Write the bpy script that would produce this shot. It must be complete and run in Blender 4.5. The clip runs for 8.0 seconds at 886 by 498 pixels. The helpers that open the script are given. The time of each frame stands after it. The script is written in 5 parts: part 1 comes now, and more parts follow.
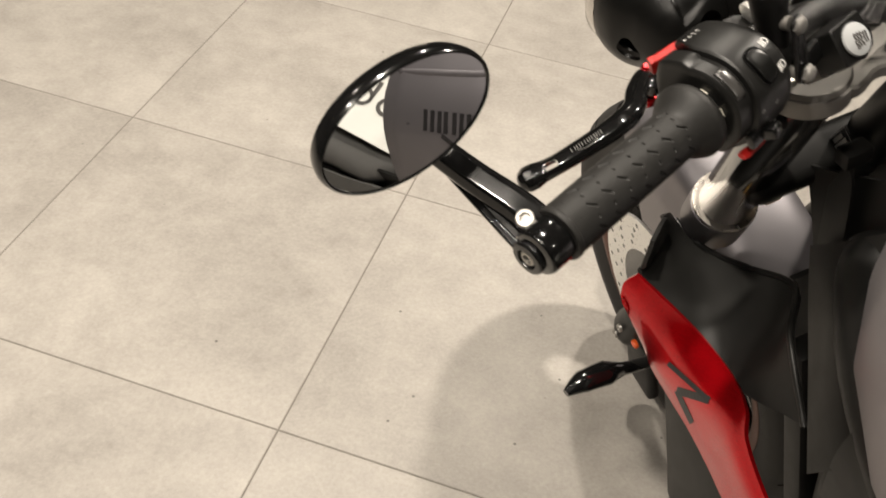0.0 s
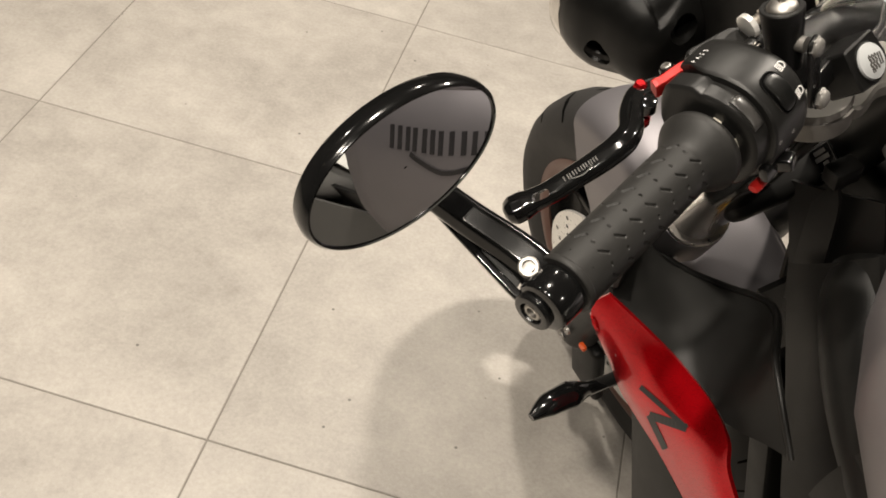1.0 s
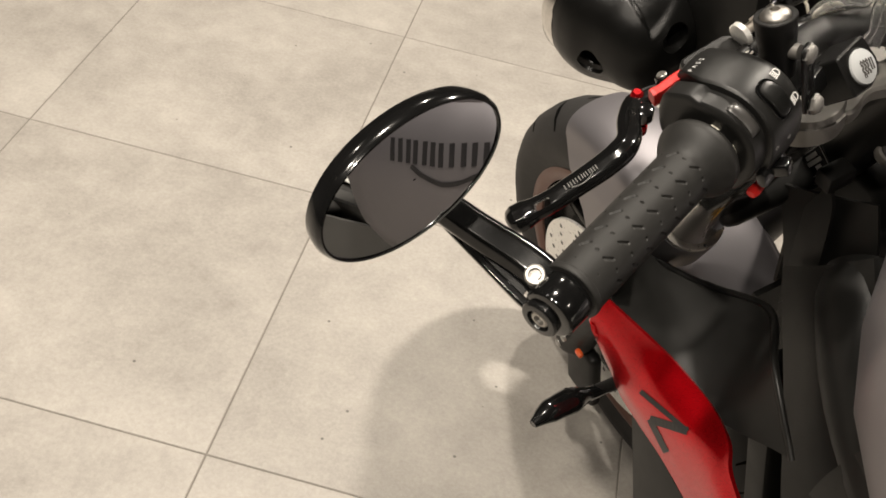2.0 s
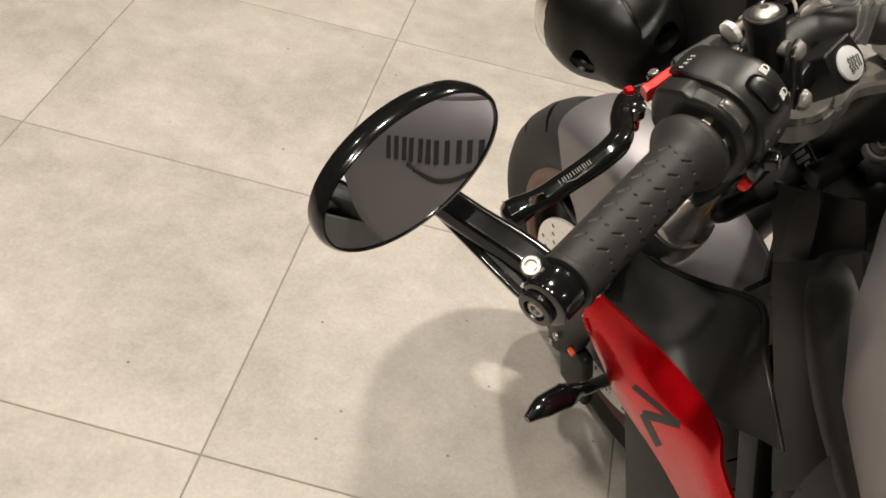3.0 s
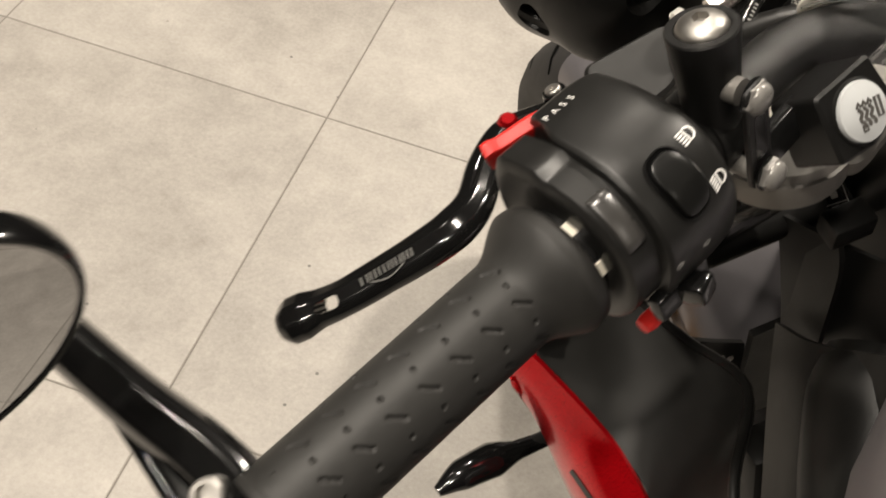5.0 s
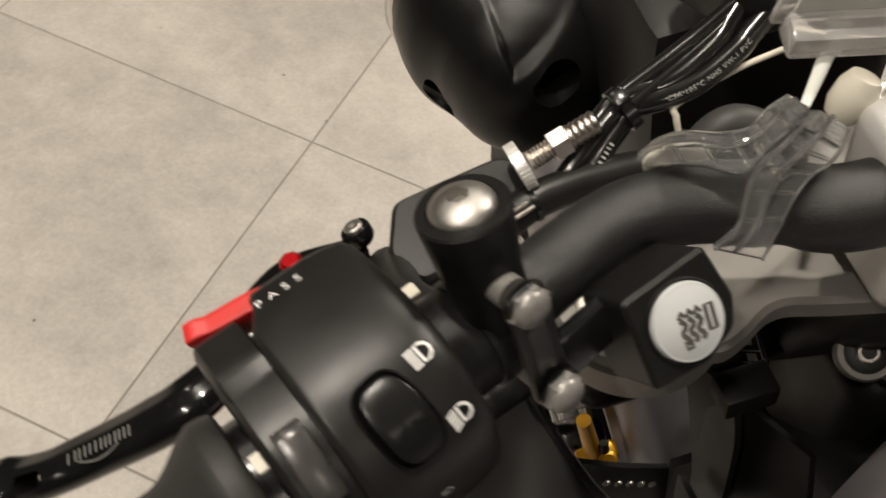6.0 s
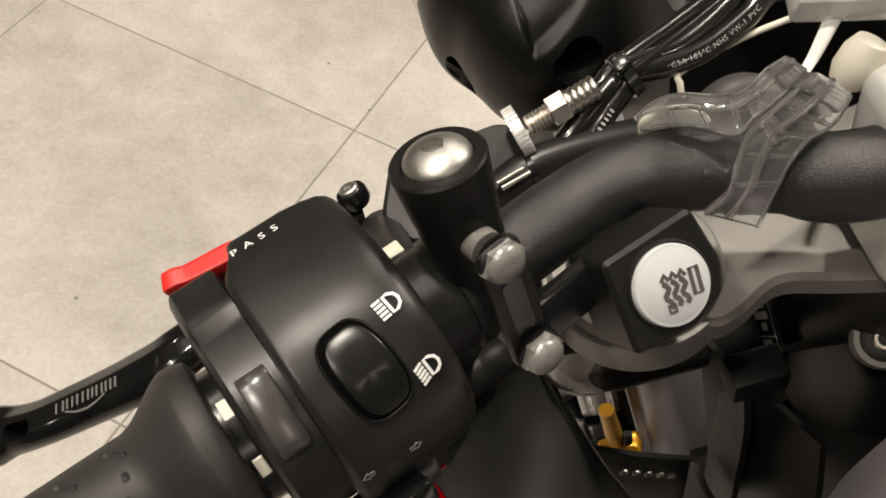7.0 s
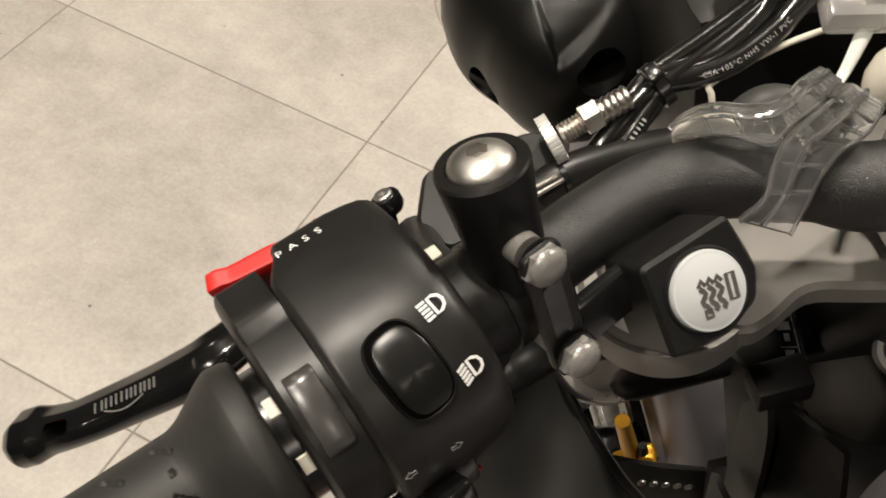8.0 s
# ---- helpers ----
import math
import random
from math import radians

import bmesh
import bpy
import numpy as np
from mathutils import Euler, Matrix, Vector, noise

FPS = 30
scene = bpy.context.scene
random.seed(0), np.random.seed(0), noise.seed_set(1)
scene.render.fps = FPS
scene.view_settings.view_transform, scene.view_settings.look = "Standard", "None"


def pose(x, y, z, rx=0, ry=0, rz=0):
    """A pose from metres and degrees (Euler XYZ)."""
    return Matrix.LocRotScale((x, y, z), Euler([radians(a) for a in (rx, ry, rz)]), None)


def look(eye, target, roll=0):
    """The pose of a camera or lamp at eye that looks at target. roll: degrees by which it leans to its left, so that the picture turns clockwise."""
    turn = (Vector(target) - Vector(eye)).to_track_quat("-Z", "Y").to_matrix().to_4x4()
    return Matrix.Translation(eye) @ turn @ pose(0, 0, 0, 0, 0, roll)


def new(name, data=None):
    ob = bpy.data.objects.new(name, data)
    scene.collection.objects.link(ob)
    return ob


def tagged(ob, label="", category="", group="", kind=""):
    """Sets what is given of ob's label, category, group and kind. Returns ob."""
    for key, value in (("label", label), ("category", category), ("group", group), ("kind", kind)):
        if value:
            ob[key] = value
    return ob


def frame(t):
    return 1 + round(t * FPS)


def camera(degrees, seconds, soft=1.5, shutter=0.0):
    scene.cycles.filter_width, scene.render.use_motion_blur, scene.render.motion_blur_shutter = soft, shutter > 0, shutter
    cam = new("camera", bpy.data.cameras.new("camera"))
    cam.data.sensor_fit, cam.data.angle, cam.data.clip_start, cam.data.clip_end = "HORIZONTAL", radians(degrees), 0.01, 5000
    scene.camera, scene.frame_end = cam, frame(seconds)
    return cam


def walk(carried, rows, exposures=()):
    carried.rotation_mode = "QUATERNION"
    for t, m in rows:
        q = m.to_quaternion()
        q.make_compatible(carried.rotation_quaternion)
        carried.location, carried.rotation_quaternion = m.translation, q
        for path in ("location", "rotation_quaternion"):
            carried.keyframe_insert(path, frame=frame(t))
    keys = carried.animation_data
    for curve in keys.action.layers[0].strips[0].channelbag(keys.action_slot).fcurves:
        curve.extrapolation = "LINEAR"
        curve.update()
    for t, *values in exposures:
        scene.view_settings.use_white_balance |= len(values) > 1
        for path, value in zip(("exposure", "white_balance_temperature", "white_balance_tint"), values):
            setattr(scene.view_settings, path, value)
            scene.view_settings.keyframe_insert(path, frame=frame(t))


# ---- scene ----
from mathutils import bvhtree

cam = camera(49.0, 8.0, soft=1.7, shutter=0.5)
PATH = [
    (0, (0.396, -0.796, 1.255), (0.084, 0.613, -0.129), 7.5),
    (0.5, (0.345, -0.762, 1.246), (0.133, 0.667, -0.137), 10.9),
    (1, (0.337, -0.736, 1.234), (0.217, 0.683, -0.169), 12.5),
    (2.5, (0.326, -0.751, 1.24), (0.226, 0.695, -0.138), 11.9),
    (3, (0.327, -0.756, 1.24), (0.241, 0.693, -0.136), 12.2),
    (3.5, (0.33, -0.748, 1.238), (0.259, 0.694, -0.146), 12.2),
    (4, (0.346, -0.678, 1.219), (0.242, 0.717, -0.211), 10.5),
    (4.2, (0.363, -0.629, 1.205), (0.234, 0.728, -0.258), 10.1),
    (5.3, (0.429, -0.449, 1.162), (0.214, 0.747, -0.427), 10.4),
    (5.5, (0.429, -0.416, 1.155), (0.295, 0.798, -0.429), 12.6),
    (6, (0.478, -0.379, 1.159), (0.199, 0.821, -0.416), 12.6),
    (6.5, (0.502, -0.376, 1.158), (0.129, 0.789, -0.424), 10.7),
    (7, (0.498, -0.377, 1.152), (0.128, 0.778, -0.439), 10.5),
    (7.5, (0.496, -0.378, 1.15), (0.133, 0.78, -0.44), 11.0),
    (8, (0.492, -0.385, 1.153), (0.1, 0.782, -0.422), 10.4),
]
walk(cam, [(t, look(eye, target, roll)) for t, eye, target, roll in PATH], [(0.0, 0.0), (5.5, 0.0), (5.75, -0.15), (6.0, -0.32), (6.25, -0.12), (6.5, 0.0), (8.0, 0.0)])

# ---- world and lamps ----
world = bpy.data.worlds.new("showroom_air")
scene.world = world
world.use_nodes = True
world.node_tree.nodes["Background"].inputs["Color"].default_value = (1.0, 0.93, 0.84, 1)
world.node_tree.nodes["Background"].inputs["Strength"].default_value = 0.12
scene.view_settings.exposure = 0.0

CEIL = 3.1
WARM = (1.0, 0.905, 0.785)
# ceiling spots, all out of view: x, y, watts, disc radius
SPOTS = [
    # these three follow from a bolt's highlight and the wheel's floor shadows
    (-0.30, -0.28, 175, 0.05),
    (1.10, 1.30, 290, 0.09),
    (-0.28, 1.66, 205, 0.05),
    # added spots with no known source; they fill and tune the light
    (-0.80, -1.35, 120, 0.05),
    (-0.10, -1.68, 130, 0.05),
    (-1.9, 0.1, 130, 0.05),
    (2.3, -1.6, 120, 0.05),
    (0.6, 3.4, 120, 0.05),
    (-2.6, -1.6, 120, 0.05),
]


def spot_lamp(x, y, watts, radius):
    data = bpy.data.lights.new("spot", "SPOT")
    data.energy, data.color = watts, WARM
    data.spot_size, data.spot_blend = radians(115), 0.9
    data.shadow_soft_size = radius
    lamp = new("spot_light", data)
    lamp.location = (x, y, CEIL - 0.16)
    return lamp


for x, y, watts, radius in SPOTS:
    spot_lamp(x, y, watts, radius)

# ---- materials ----
def mat(name, base, rough=0.5, metal=0.0, coat=0.0, vary=0.12, scale=40.0, bump=0.0, bump_scale=400.0, rough_vary=0.08, trans=0.0, ior=1.45, spec=0.5, coat_rough=0.05):
    """A procedural surface: colour and gloss vary at two scales, with a fine relief."""
    m = bpy.data.materials.new(name)
    m.use_nodes = True
    nt = m.node_tree
    bs = nt.nodes["Principled BSDF"]
    co = nt.nodes.new("ShaderNodeTexCoord")
    big = nt.nodes.new("ShaderNodeTexNoise")
    big.inputs["Scale"].default_value, big.inputs["Detail"].default_value = scale, 6.0
    nt.links.new(co.outputs["Object"], big.inputs["Vector"])
    ramp = nt.nodes.new("ShaderNodeMix")
    ramp.data_type = "RGBA"
    lo = [c * (1 - vary) for c in base]
    hi = [min(1.0, c * (1 + vary)) for c in base]
    ramp.inputs["A"].default_value, ramp.inputs["B"].default_value = (*lo, 1), (*hi, 1)
    nt.links.new(big.outputs["Fac"], ramp.inputs["Factor"])
    nt.links.new(ramp.outputs["Result"], bs.inputs["Base Color"])
    mr = nt.nodes.new("ShaderNodeMapRange")
    mr.inputs["To Min"].default_value = max(0.0, rough - rough_vary)
    mr.inputs["To Max"].default_value = min(1.0, rough + rough_vary)
    nt.links.new(big.outputs["Fac"], mr.inputs["Value"])
    nt.links.new(mr.outputs["Result"], bs.inputs["Roughness"])
    bs.inputs["Metallic"].default_value = metal
    bs.inputs["Coat Weight"].default_value = coat
    bs.inputs["Coat Roughness"].default_value = coat_rough
    bs.inputs["Transmission Weight"].default_value = trans
    bs.inputs["IOR"].default_value = ior
    bs.inputs["Specular IOR Level"].default_value = spec
    if bump:
        fine = nt.nodes.new("ShaderNodeTexNoise")
        fine.inputs["Scale"].default_value, fine.inputs["Detail"].default_value = bump_scale, 3.0
        nt.links.new(co.outputs["Object"], fine.inputs["Vector"])
        b = nt.nodes.new("ShaderNodeBump")
        b.inputs["Strength"].default_value, b.inputs["Distance"].default_value = bump, 0.0004
        nt.links.new(fine.outputs["Fac"], b.inputs["Height"])
        nt.links.new(b.outputs["Normal"], bs.inputs["Normal"])
    return m


def glow(name, colour, strength):
    m = bpy.data.materials.new(name)
    m.use_nodes = True
    bs = m.node_tree.nodes["Principled BSDF"]
    bs.inputs["Emission Color"].default_value = (*colour, 1)
    bs.inputs["Emission Strength"].default_value = strength
    return m


def tile_material():
    m = bpy.data.materials.new("grey_porcelain_tile")
    m.use_nodes = True
    nt = m.node_tree
    bs = nt.nodes["Principled BSDF"]
    co = nt.nodes.new("ShaderNodeTexCoord")
    info = nt.nodes.new("ShaderNodeObjectInfo")
    off = nt.nodes.new("ShaderNodeVectorMath")
    off.operation = "MULTIPLY_ADD"
    off.inputs[1].default_value = (1, 1, 1)
    mul = nt.nodes.new("ShaderNodeMath")
    mul.operation = "MULTIPLY"
    mul.inputs[1].default_value = 57.0
    nt.links.new(info.outputs["Random"], mul.inputs[0])
    nt.links.new(co.outputs["Object"], off.inputs[0])
    nt.links.new(mul.outputs[0], off.inputs[2])

    def tex(scale, detail, rough, dist=0.0):
        n = nt.nodes.new("ShaderNodeTexNoise")
        n.inputs["Scale"].default_value, n.inputs["Detail"].default_value = scale, detail
        n.inputs["Roughness"].default_value, n.inputs["Distortion"].default_value = rough, dist
        nt.links.new(off.outputs[0], n.inputs["Vector"])
        return n.outputs["Fac"]

    def span(value, a, b, lo, hi):
        n = nt.nodes.new("ShaderNodeMapRange")
        for key, v in (("From Min", a), ("From Max", b), ("To Min", lo), ("To Max", hi)):
            n.inputs[key].default_value = v
        nt.links.new(value, n.inputs["Value"])
        return n.outputs["Result"]

    def maths(op, a, b):
        n = nt.nodes.new("ShaderNodeMath")
        n.operation = op
        for i, v in enumerate((a, b)):
            if isinstance(v, float):
                n.inputs[i].default_value = v
            else:
                nt.links.new(v, n.inputs[i])
        return n.outputs[0]

    cloud = span(tex(2.9, 7.0, 0.62, 0.35), 0.36, 0.66, -1.0, 1.0)
    mid = span(tex(19.0, 6.0, 0.68, 0.3), 0.3, 0.7, -1.0, 1.0)
    grain = span(tex(150.0, 5.0, 0.7), 0.3, 0.7, -1.0, 1.0)
    tone = span(info.outputs["Random"], 0.0, 1.0, -0.5, 0.5)
    total = maths("ADD", maths("ADD", maths("MULTIPLY", cloud, 0.34), maths("MULTIPLY", mid, 0.27)), maths("ADD", maths("MULTIPLY", grain, 0.26), maths("MULTIPLY", tone, 0.22)))
    ramp = nt.nodes.new("ShaderNodeValToRGB")
    ramp.color_ramp.elements[0].color = (0.205, 0.187, 0.167, 1)
    ramp.color_ramp.elements[1].color = (0.475, 0.445, 0.402, 1)
    nt.links.new(span(total, -1.0, 1.0, 0.0, 1.0), ramp.inputs["Fac"])
    # sparse dark specks
    spk = nt.nodes.new("ShaderNodeTexVoronoi")
    spk.inputs["Scale"].default_value = 13.0
    nt.links.new(off.outputs[0], spk.inputs["Vector"])
    dot = span(spk.outputs["Distance"], 0.025, 0.04, 0.35, 1.0)
    mixc = nt.nodes.new("ShaderNodeMix")
    mixc.data_type, mixc.blend_type = "RGBA", "MULTIPLY"
    mixc.inputs["Factor"].default_value = 1.0
    nt.links.new(ramp.outputs["Color"], mixc.inputs["A"])
    comb = nt.nodes.new("ShaderNodeCombineColor")
    for i in range(3):
        nt.links.new(dot, comb.inputs[i])
    nt.links.new(comb.outputs["Color"], mixc.inputs["B"])
    nt.links.new(mixc.outputs["Result"], bs.inputs["Base Color"])
    nt.links.new(span(mid, -1.0, 1.0, 0.42, 0.62), bs.inputs["Roughness"])
    b = nt.nodes.new("ShaderNodeBump")
    b.inputs["Strength"].default_value, b.inputs["Distance"].default_value = 0.25, 0.0006
    nt.links.new(maths("ADD", mid, grain), b.inputs["Height"])
    nt.links.new(b.outputs["Normal"], bs.inputs["Normal"])
    return m


TILE = tile_material()
GROUT = mat("grey_grout", (0.18, 0.165, 0.145), 0.9, vary=0.25, scale=60, bump=0.5, bump_scale=900)
# Unseen walls and ceiling; these dark tones only hold bounced light down.
WALL = mat("unseen_wall_grey", (0.10, 0.097, 0.094), 0.8, vary=0.06, scale=3, bump=0.2, bump_scale=250)
CEILING = mat("unseen_ceiling_charcoal", (0.07, 0.067, 0.064), 0.85, vary=0.08, scale=2)
RUBBER = mat("black_grip_rubber", (0.024, 0.0232, 0.0218), 0.50, vary=0.25, scale=120, bump=0.14, bump_scale=4200, spec=0.4)
TYRE = mat("tyre_rubber", (0.018, 0.017, 0.0165), 0.66, vary=0.25, scale=60, bump=0.4, bump_scale=900)
PLASTIC = mat("black_matt_plastic", (0.0125, 0.0122, 0.0115), 0.37, vary=0.18, scale=90, bump=0.08, bump_scale=7000, spec=0.5)
TEXTURED = mat("black_textured_plastic", (0.0075, 0.0073, 0.007), 0.40, vary=0.2, scale=70, bump=0.22, bump_scale=4600, spec=0.36)
SATIN = mat("black_satin_bar_paint", (0.0075, 0.0073, 0.007), 0.33, vary=0.5, scale=2400, bump=0.8, bump_scale=2600, rough_vary=0.16, spec=0.85)
GLOSS = mat("black_gloss_anodising", (0.006, 0.006, 0.006), 0.13, vary=0.3, scale=80, rough_vary=0.05, coat=0.6)
GLOSSP = mat("black_gloss_plastic", (0.007, 0.007, 0.007), 0.24, vary=0.3, scale=120, rough_vary=0.06, spec=0.8)
MATTP = mat("black_moulded_plastic", (0.017, 0.0166, 0.0155), 0.52, vary=0.2, scale=60, bump=0.12, bump_scale=3000, spec=0.35)
ROCKER = mat("smooth_black_switch_plastic", (0.009, 0.009, 0.0086), 0.30, vary=0.15, scale=90, rough_vary=0.04, spec=0.35)
DARK = mat("black_frame_paint", (0.0105, 0.0103, 0.0098), 0.47, vary=0.3, scale=40, bump=0.12, bump_scale=2500, spec=0.30)
# Near-black that paints the shade of sockets, gaps and grooves.
RECESS_SHADE = mat("painted_recess_shade", (0.002, 0.002, 0.002), 0.9, vary=0.1, scale=50, spec=0.05)
RED = mat("red_pearl_paint", (0.56, 0.003, 0.008), 0.30, vary=0.35, scale=1500, rough_vary=0.12, coat=0.7, coat_rough=0.02, spec=0.05, metal=0.7, bump=0.10, bump_scale=3500)
REDPLA = mat("red_plastic", (0.55, 0.018, 0.014), 0.42, vary=0.12, scale=60, bump=0.15, bump_scale=2500)
REDANO = mat("red_anodised_aluminium", (0.5, 0.006, 0.01), 0.26, metal=0.75, vary=0.15, scale=90)
CABLE = mat("black_cable_sheath", (0.010, 0.0098, 0.0093), 0.22, vary=0.3, scale=200, rough_vary=0.04, spec=0.6, coat=0.5, coat_rough=0.12)
HOSE = mat("grey_rubber_hose", (0.045, 0.044, 0.042), 0.5, vary=0.2, scale=90, bump=0.1, bump_scale=1500)
GREY = mat("matt_graphite_paint", (0.235, 0.223, 0.236), 0.44, metal=0.7, vary=0.08, scale=900, rough_vary=0.05, bump=0.12, bump_scale=3500)
DECAL = mat("dark_grey_decal", (0.02, 0.019, 0.02), 0.42, vary=0.1, scale=60)
STEEL = mat("brushed_steel", (0.62, 0.58, 0.53), 0.3, metal=1.0, vary=0.15, scale=160, rough_vary=0.1, bump=0.15, bump_scale=2400)
SATINSTEEL = mat("satin_steel", (0.48, 0.46, 0.43), 0.43, metal=1.0, vary=0.1, scale=220, rough_vary=0.06, bump=0.2, bump_scale=2600)
SILVER = mat("silver_cast_aluminium", (0.72, 0.71, 0.69), 0.38, metal=0.5, vary=0.06, scale=120, bump=0.2, bump_scale=2400)
BRIGHT = mat("bare_bright_aluminium", (0.86, 0.85, 0.82), 0.3, metal=0.5, vary=0.1, scale=200, bump=0.2, bump_scale=3000)
ZINC = mat("zinc_bolt", (0.52, 0.5, 0.47), 0.48, metal=1.0, vary=0.2, scale=300, rough_vary=0.1)
BOLTCAP = mat("pale_bolt_cap", (0.27, 0.26, 0.245), 0.30, metal=0.25, vary=0.25, scale=500, rough_vary=0.10, bump=0.2, bump_scale=900)
PAD = mat("pale_soft_pad", (0.86, 0.83, 0.74), 0.30, vary=0.06, scale=80, trans=0.3, ior=1.4)
# Clear acrylic; its white share paints in the glare along the rail.
GLARE_CLEAR = mat("glare_whitened_acrylic", (0.93, 0.91, 0.90), 0.10, vary=0.05, scale=60, trans=0.72, ior=1.45, bump=0.1, bump_scale=300)
CAST = mat("grey_cast_aluminium", (0.225, 0.214, 0.198), 0.42, metal=0.35, vary=0.1, scale=90, bump=0.35, bump_scale=2400)
CHROME = mat("chrome_rim", (0.75, 0.73, 0.7), 0.12, metal=1.0, vary=0.05, scale=60, rough_vary=0.04)
GOLD = mat("gold_anodised_aluminium", (0.46, 0.23, 0.015), 0.33, metal=0.6, vary=0.15, scale=120)
BRONZE = mat("bronze_rim_paint", (0.14, 0.072, 0.056), 0.42, metal=0.5, vary=0.15, scale=60)
WHITE = mat("white_button_plastic", (0.52, 0.535, 0.54), 0.34, vary=0.05, scale=150)
CREAM = mat("off_white_nylon", (0.68, 0.64, 0.54), 0.5, vary=0.08, scale=80)
PRINT = mat("white_print", (0.8, 0.79, 0.77), 0.6, vary=0.05, scale=300)
GREYPRINT = mat("grey_print", (0.36, 0.352, 0.34), 0.6, vary=0.1, scale=300)
LASER = mat("laser_etched_mark", (0.11, 0.107, 0.10), 0.5, vary=0.3, scale=600)
INK = mat("dark_grey_print", (0.07, 0.065, 0.06), 0.6, vary=0.2, scale=300)
SMOKE = mat("shiny_dark_window", (0.045, 0.043, 0.041), 0.30, vary=0.6, scale=70, rough_vary=0.14, spec=1.0)
ORANGE = mat("amber_plastic", (0.85, 0.12, 0.02), 0.35, vary=0.1, scale=80)
CLEAR = mat("clear_acrylic", (1.0, 1.0, 0.985), 0.03, vary=0.01, scale=20, rough_vary=0.015, trans=0.95, ior=1.49, bump=0.4, bump_scale=160)
CLEAREDGE = mat("clear_acrylic_edge", (1.0, 1.0, 0.98), 0.05, vary=0.02, scale=60, rough_vary=0.04, trans=0.96, ior=1.49, bump=0.3, bump_scale=300)
MIRROR = mat("mirror_glass", (0.86, 0.86, 0.87), 0.012, metal=1.0, vary=0.01, scale=30, rough_vary=0.008)
LENS = mat("lamp_lens", (0.9, 0.9, 0.9), 0.05, vary=0.02, scale=20, rough_vary=0.02, trans=0.9)
SHELL = mat("black_headlamp_plastic", (0.0055, 0.0054, 0.0051), 0.34, vary=0.2, scale=70, bump=0.12, bump_scale=4600, spec=0.28)
SEAT = mat("grey_black_seat_cover", (0.105, 0.103, 0.098), 0.55, vary=0.12, scale=40, bump=0.3, bump_scale=1500)
PAPER = mat("white_sign_board", (0.78, 0.79, 0.74), 0.6, vary=0.03, scale=30)
LAMPGLOW = glow("lamp_glow", (1.0, 0.86, 0.68), 14.0)

# ---- mesh helpers ----
ORIGIN = {}


def thing(name, base, label, category, group="", kind=""):
    ob = new(name)
    ob.location = base
    ORIGIN[ob.name] = Vector(base)
    return tagged(ob, label, category, group, kind)


def part(name, bm, material, parent, label="", smooth=True, kind=""):
    """Links a bmesh in world coordinates as one mesh under a thing or a part."""
    bmesh.ops.recalc_face_normals(bm, faces=bm.faces[:])
    lo = Vector([min(v.co[i] for v in bm.verts) for i in range(3)])
    hi = Vector([max(v.co[i] for v in bm.verts) for i in range(3)])
    mid = (lo + hi) / 2
    bmesh.ops.translate(bm, verts=bm.verts[:], vec=-mid)
    me = bpy.data.meshes.new(name)
    bm.to_mesh(me)
    bm.free()
    for p in me.polygons:
        p.use_smooth = smooth
    if smooth:
        me.set_sharp_from_angle(angle=radians(38))
    me.materials.append(material)
    ob = new(name, me)
    ORIGIN[ob.name] = mid
    if parent is not None:
        ob.parent = parent
        ob.location = mid - ORIGIN[parent.name]
    else:
        ob.location = mid
    return tagged(ob, label=label, kind=kind)


def basis(o, x, y, z):
    m = Matrix.Identity(4)
    for i, v in enumerate((x, y, z)):
        for j in range(3):
            m[j][i] = v[j]
    m.translation = Vector(o)
    return m


def axis_frame(o, ax, up=(0, 0, 1)):
    """A frame whose z runs along ax and whose y leans to up."""
    z = Vector(ax).normalized()
    y = Vector(up) - z * Vector(up).dot(z)
    y.normalize()
    return basis(o, y.cross(z), y, z)


def smooth_path(pts, n=6):
    """Catmull-Rom through the points."""
    p = [Vector(q) for q in pts]
    p = [p[0] * 2 - p[1]] + p + [p[-1] * 2 - p[-2]]
    out = []
    for i in range(1, len(p) - 2):
        for k in range(n):
            t = k / n
            a, b, c, d = p[i - 1], p[i], p[i + 1], p[i + 2]
            out.append(0.5 * ((2 * b) + (c - a) * t + (2 * a - 5 * b + 4 * c - d) * t * t + (3 * b - a - 3 * c + d) * t ** 3))
    out.append(p[-2])
    return out


def blend(vals, t):
    """Linear value along a list, t from 0 to 1."""
    x = t * (len(vals) - 1)
    i = min(int(x), len(vals) - 2)
    return vals[i] + (vals[i + 1] - vals[i]) * (x - i)


def skin(rings, closed=True, cap=True):
    """Joins rings of points into one mesh."""
    bm = bmesh.new()
    vs = [[bm.verts.new(p) for p in ring] for ring in rings]
    n = len(rings[0])
    for a, b in zip(vs, vs[1:]):
        for i in range(n if closed else n - 1):
            j = (i + 1) % n
            bm.faces.new((a[i], a[j], b[j], b[i]))
    if cap and closed:
        bm.faces.new(vs[0][::-1])
        bm.faces.new(vs[-1])
    return bm


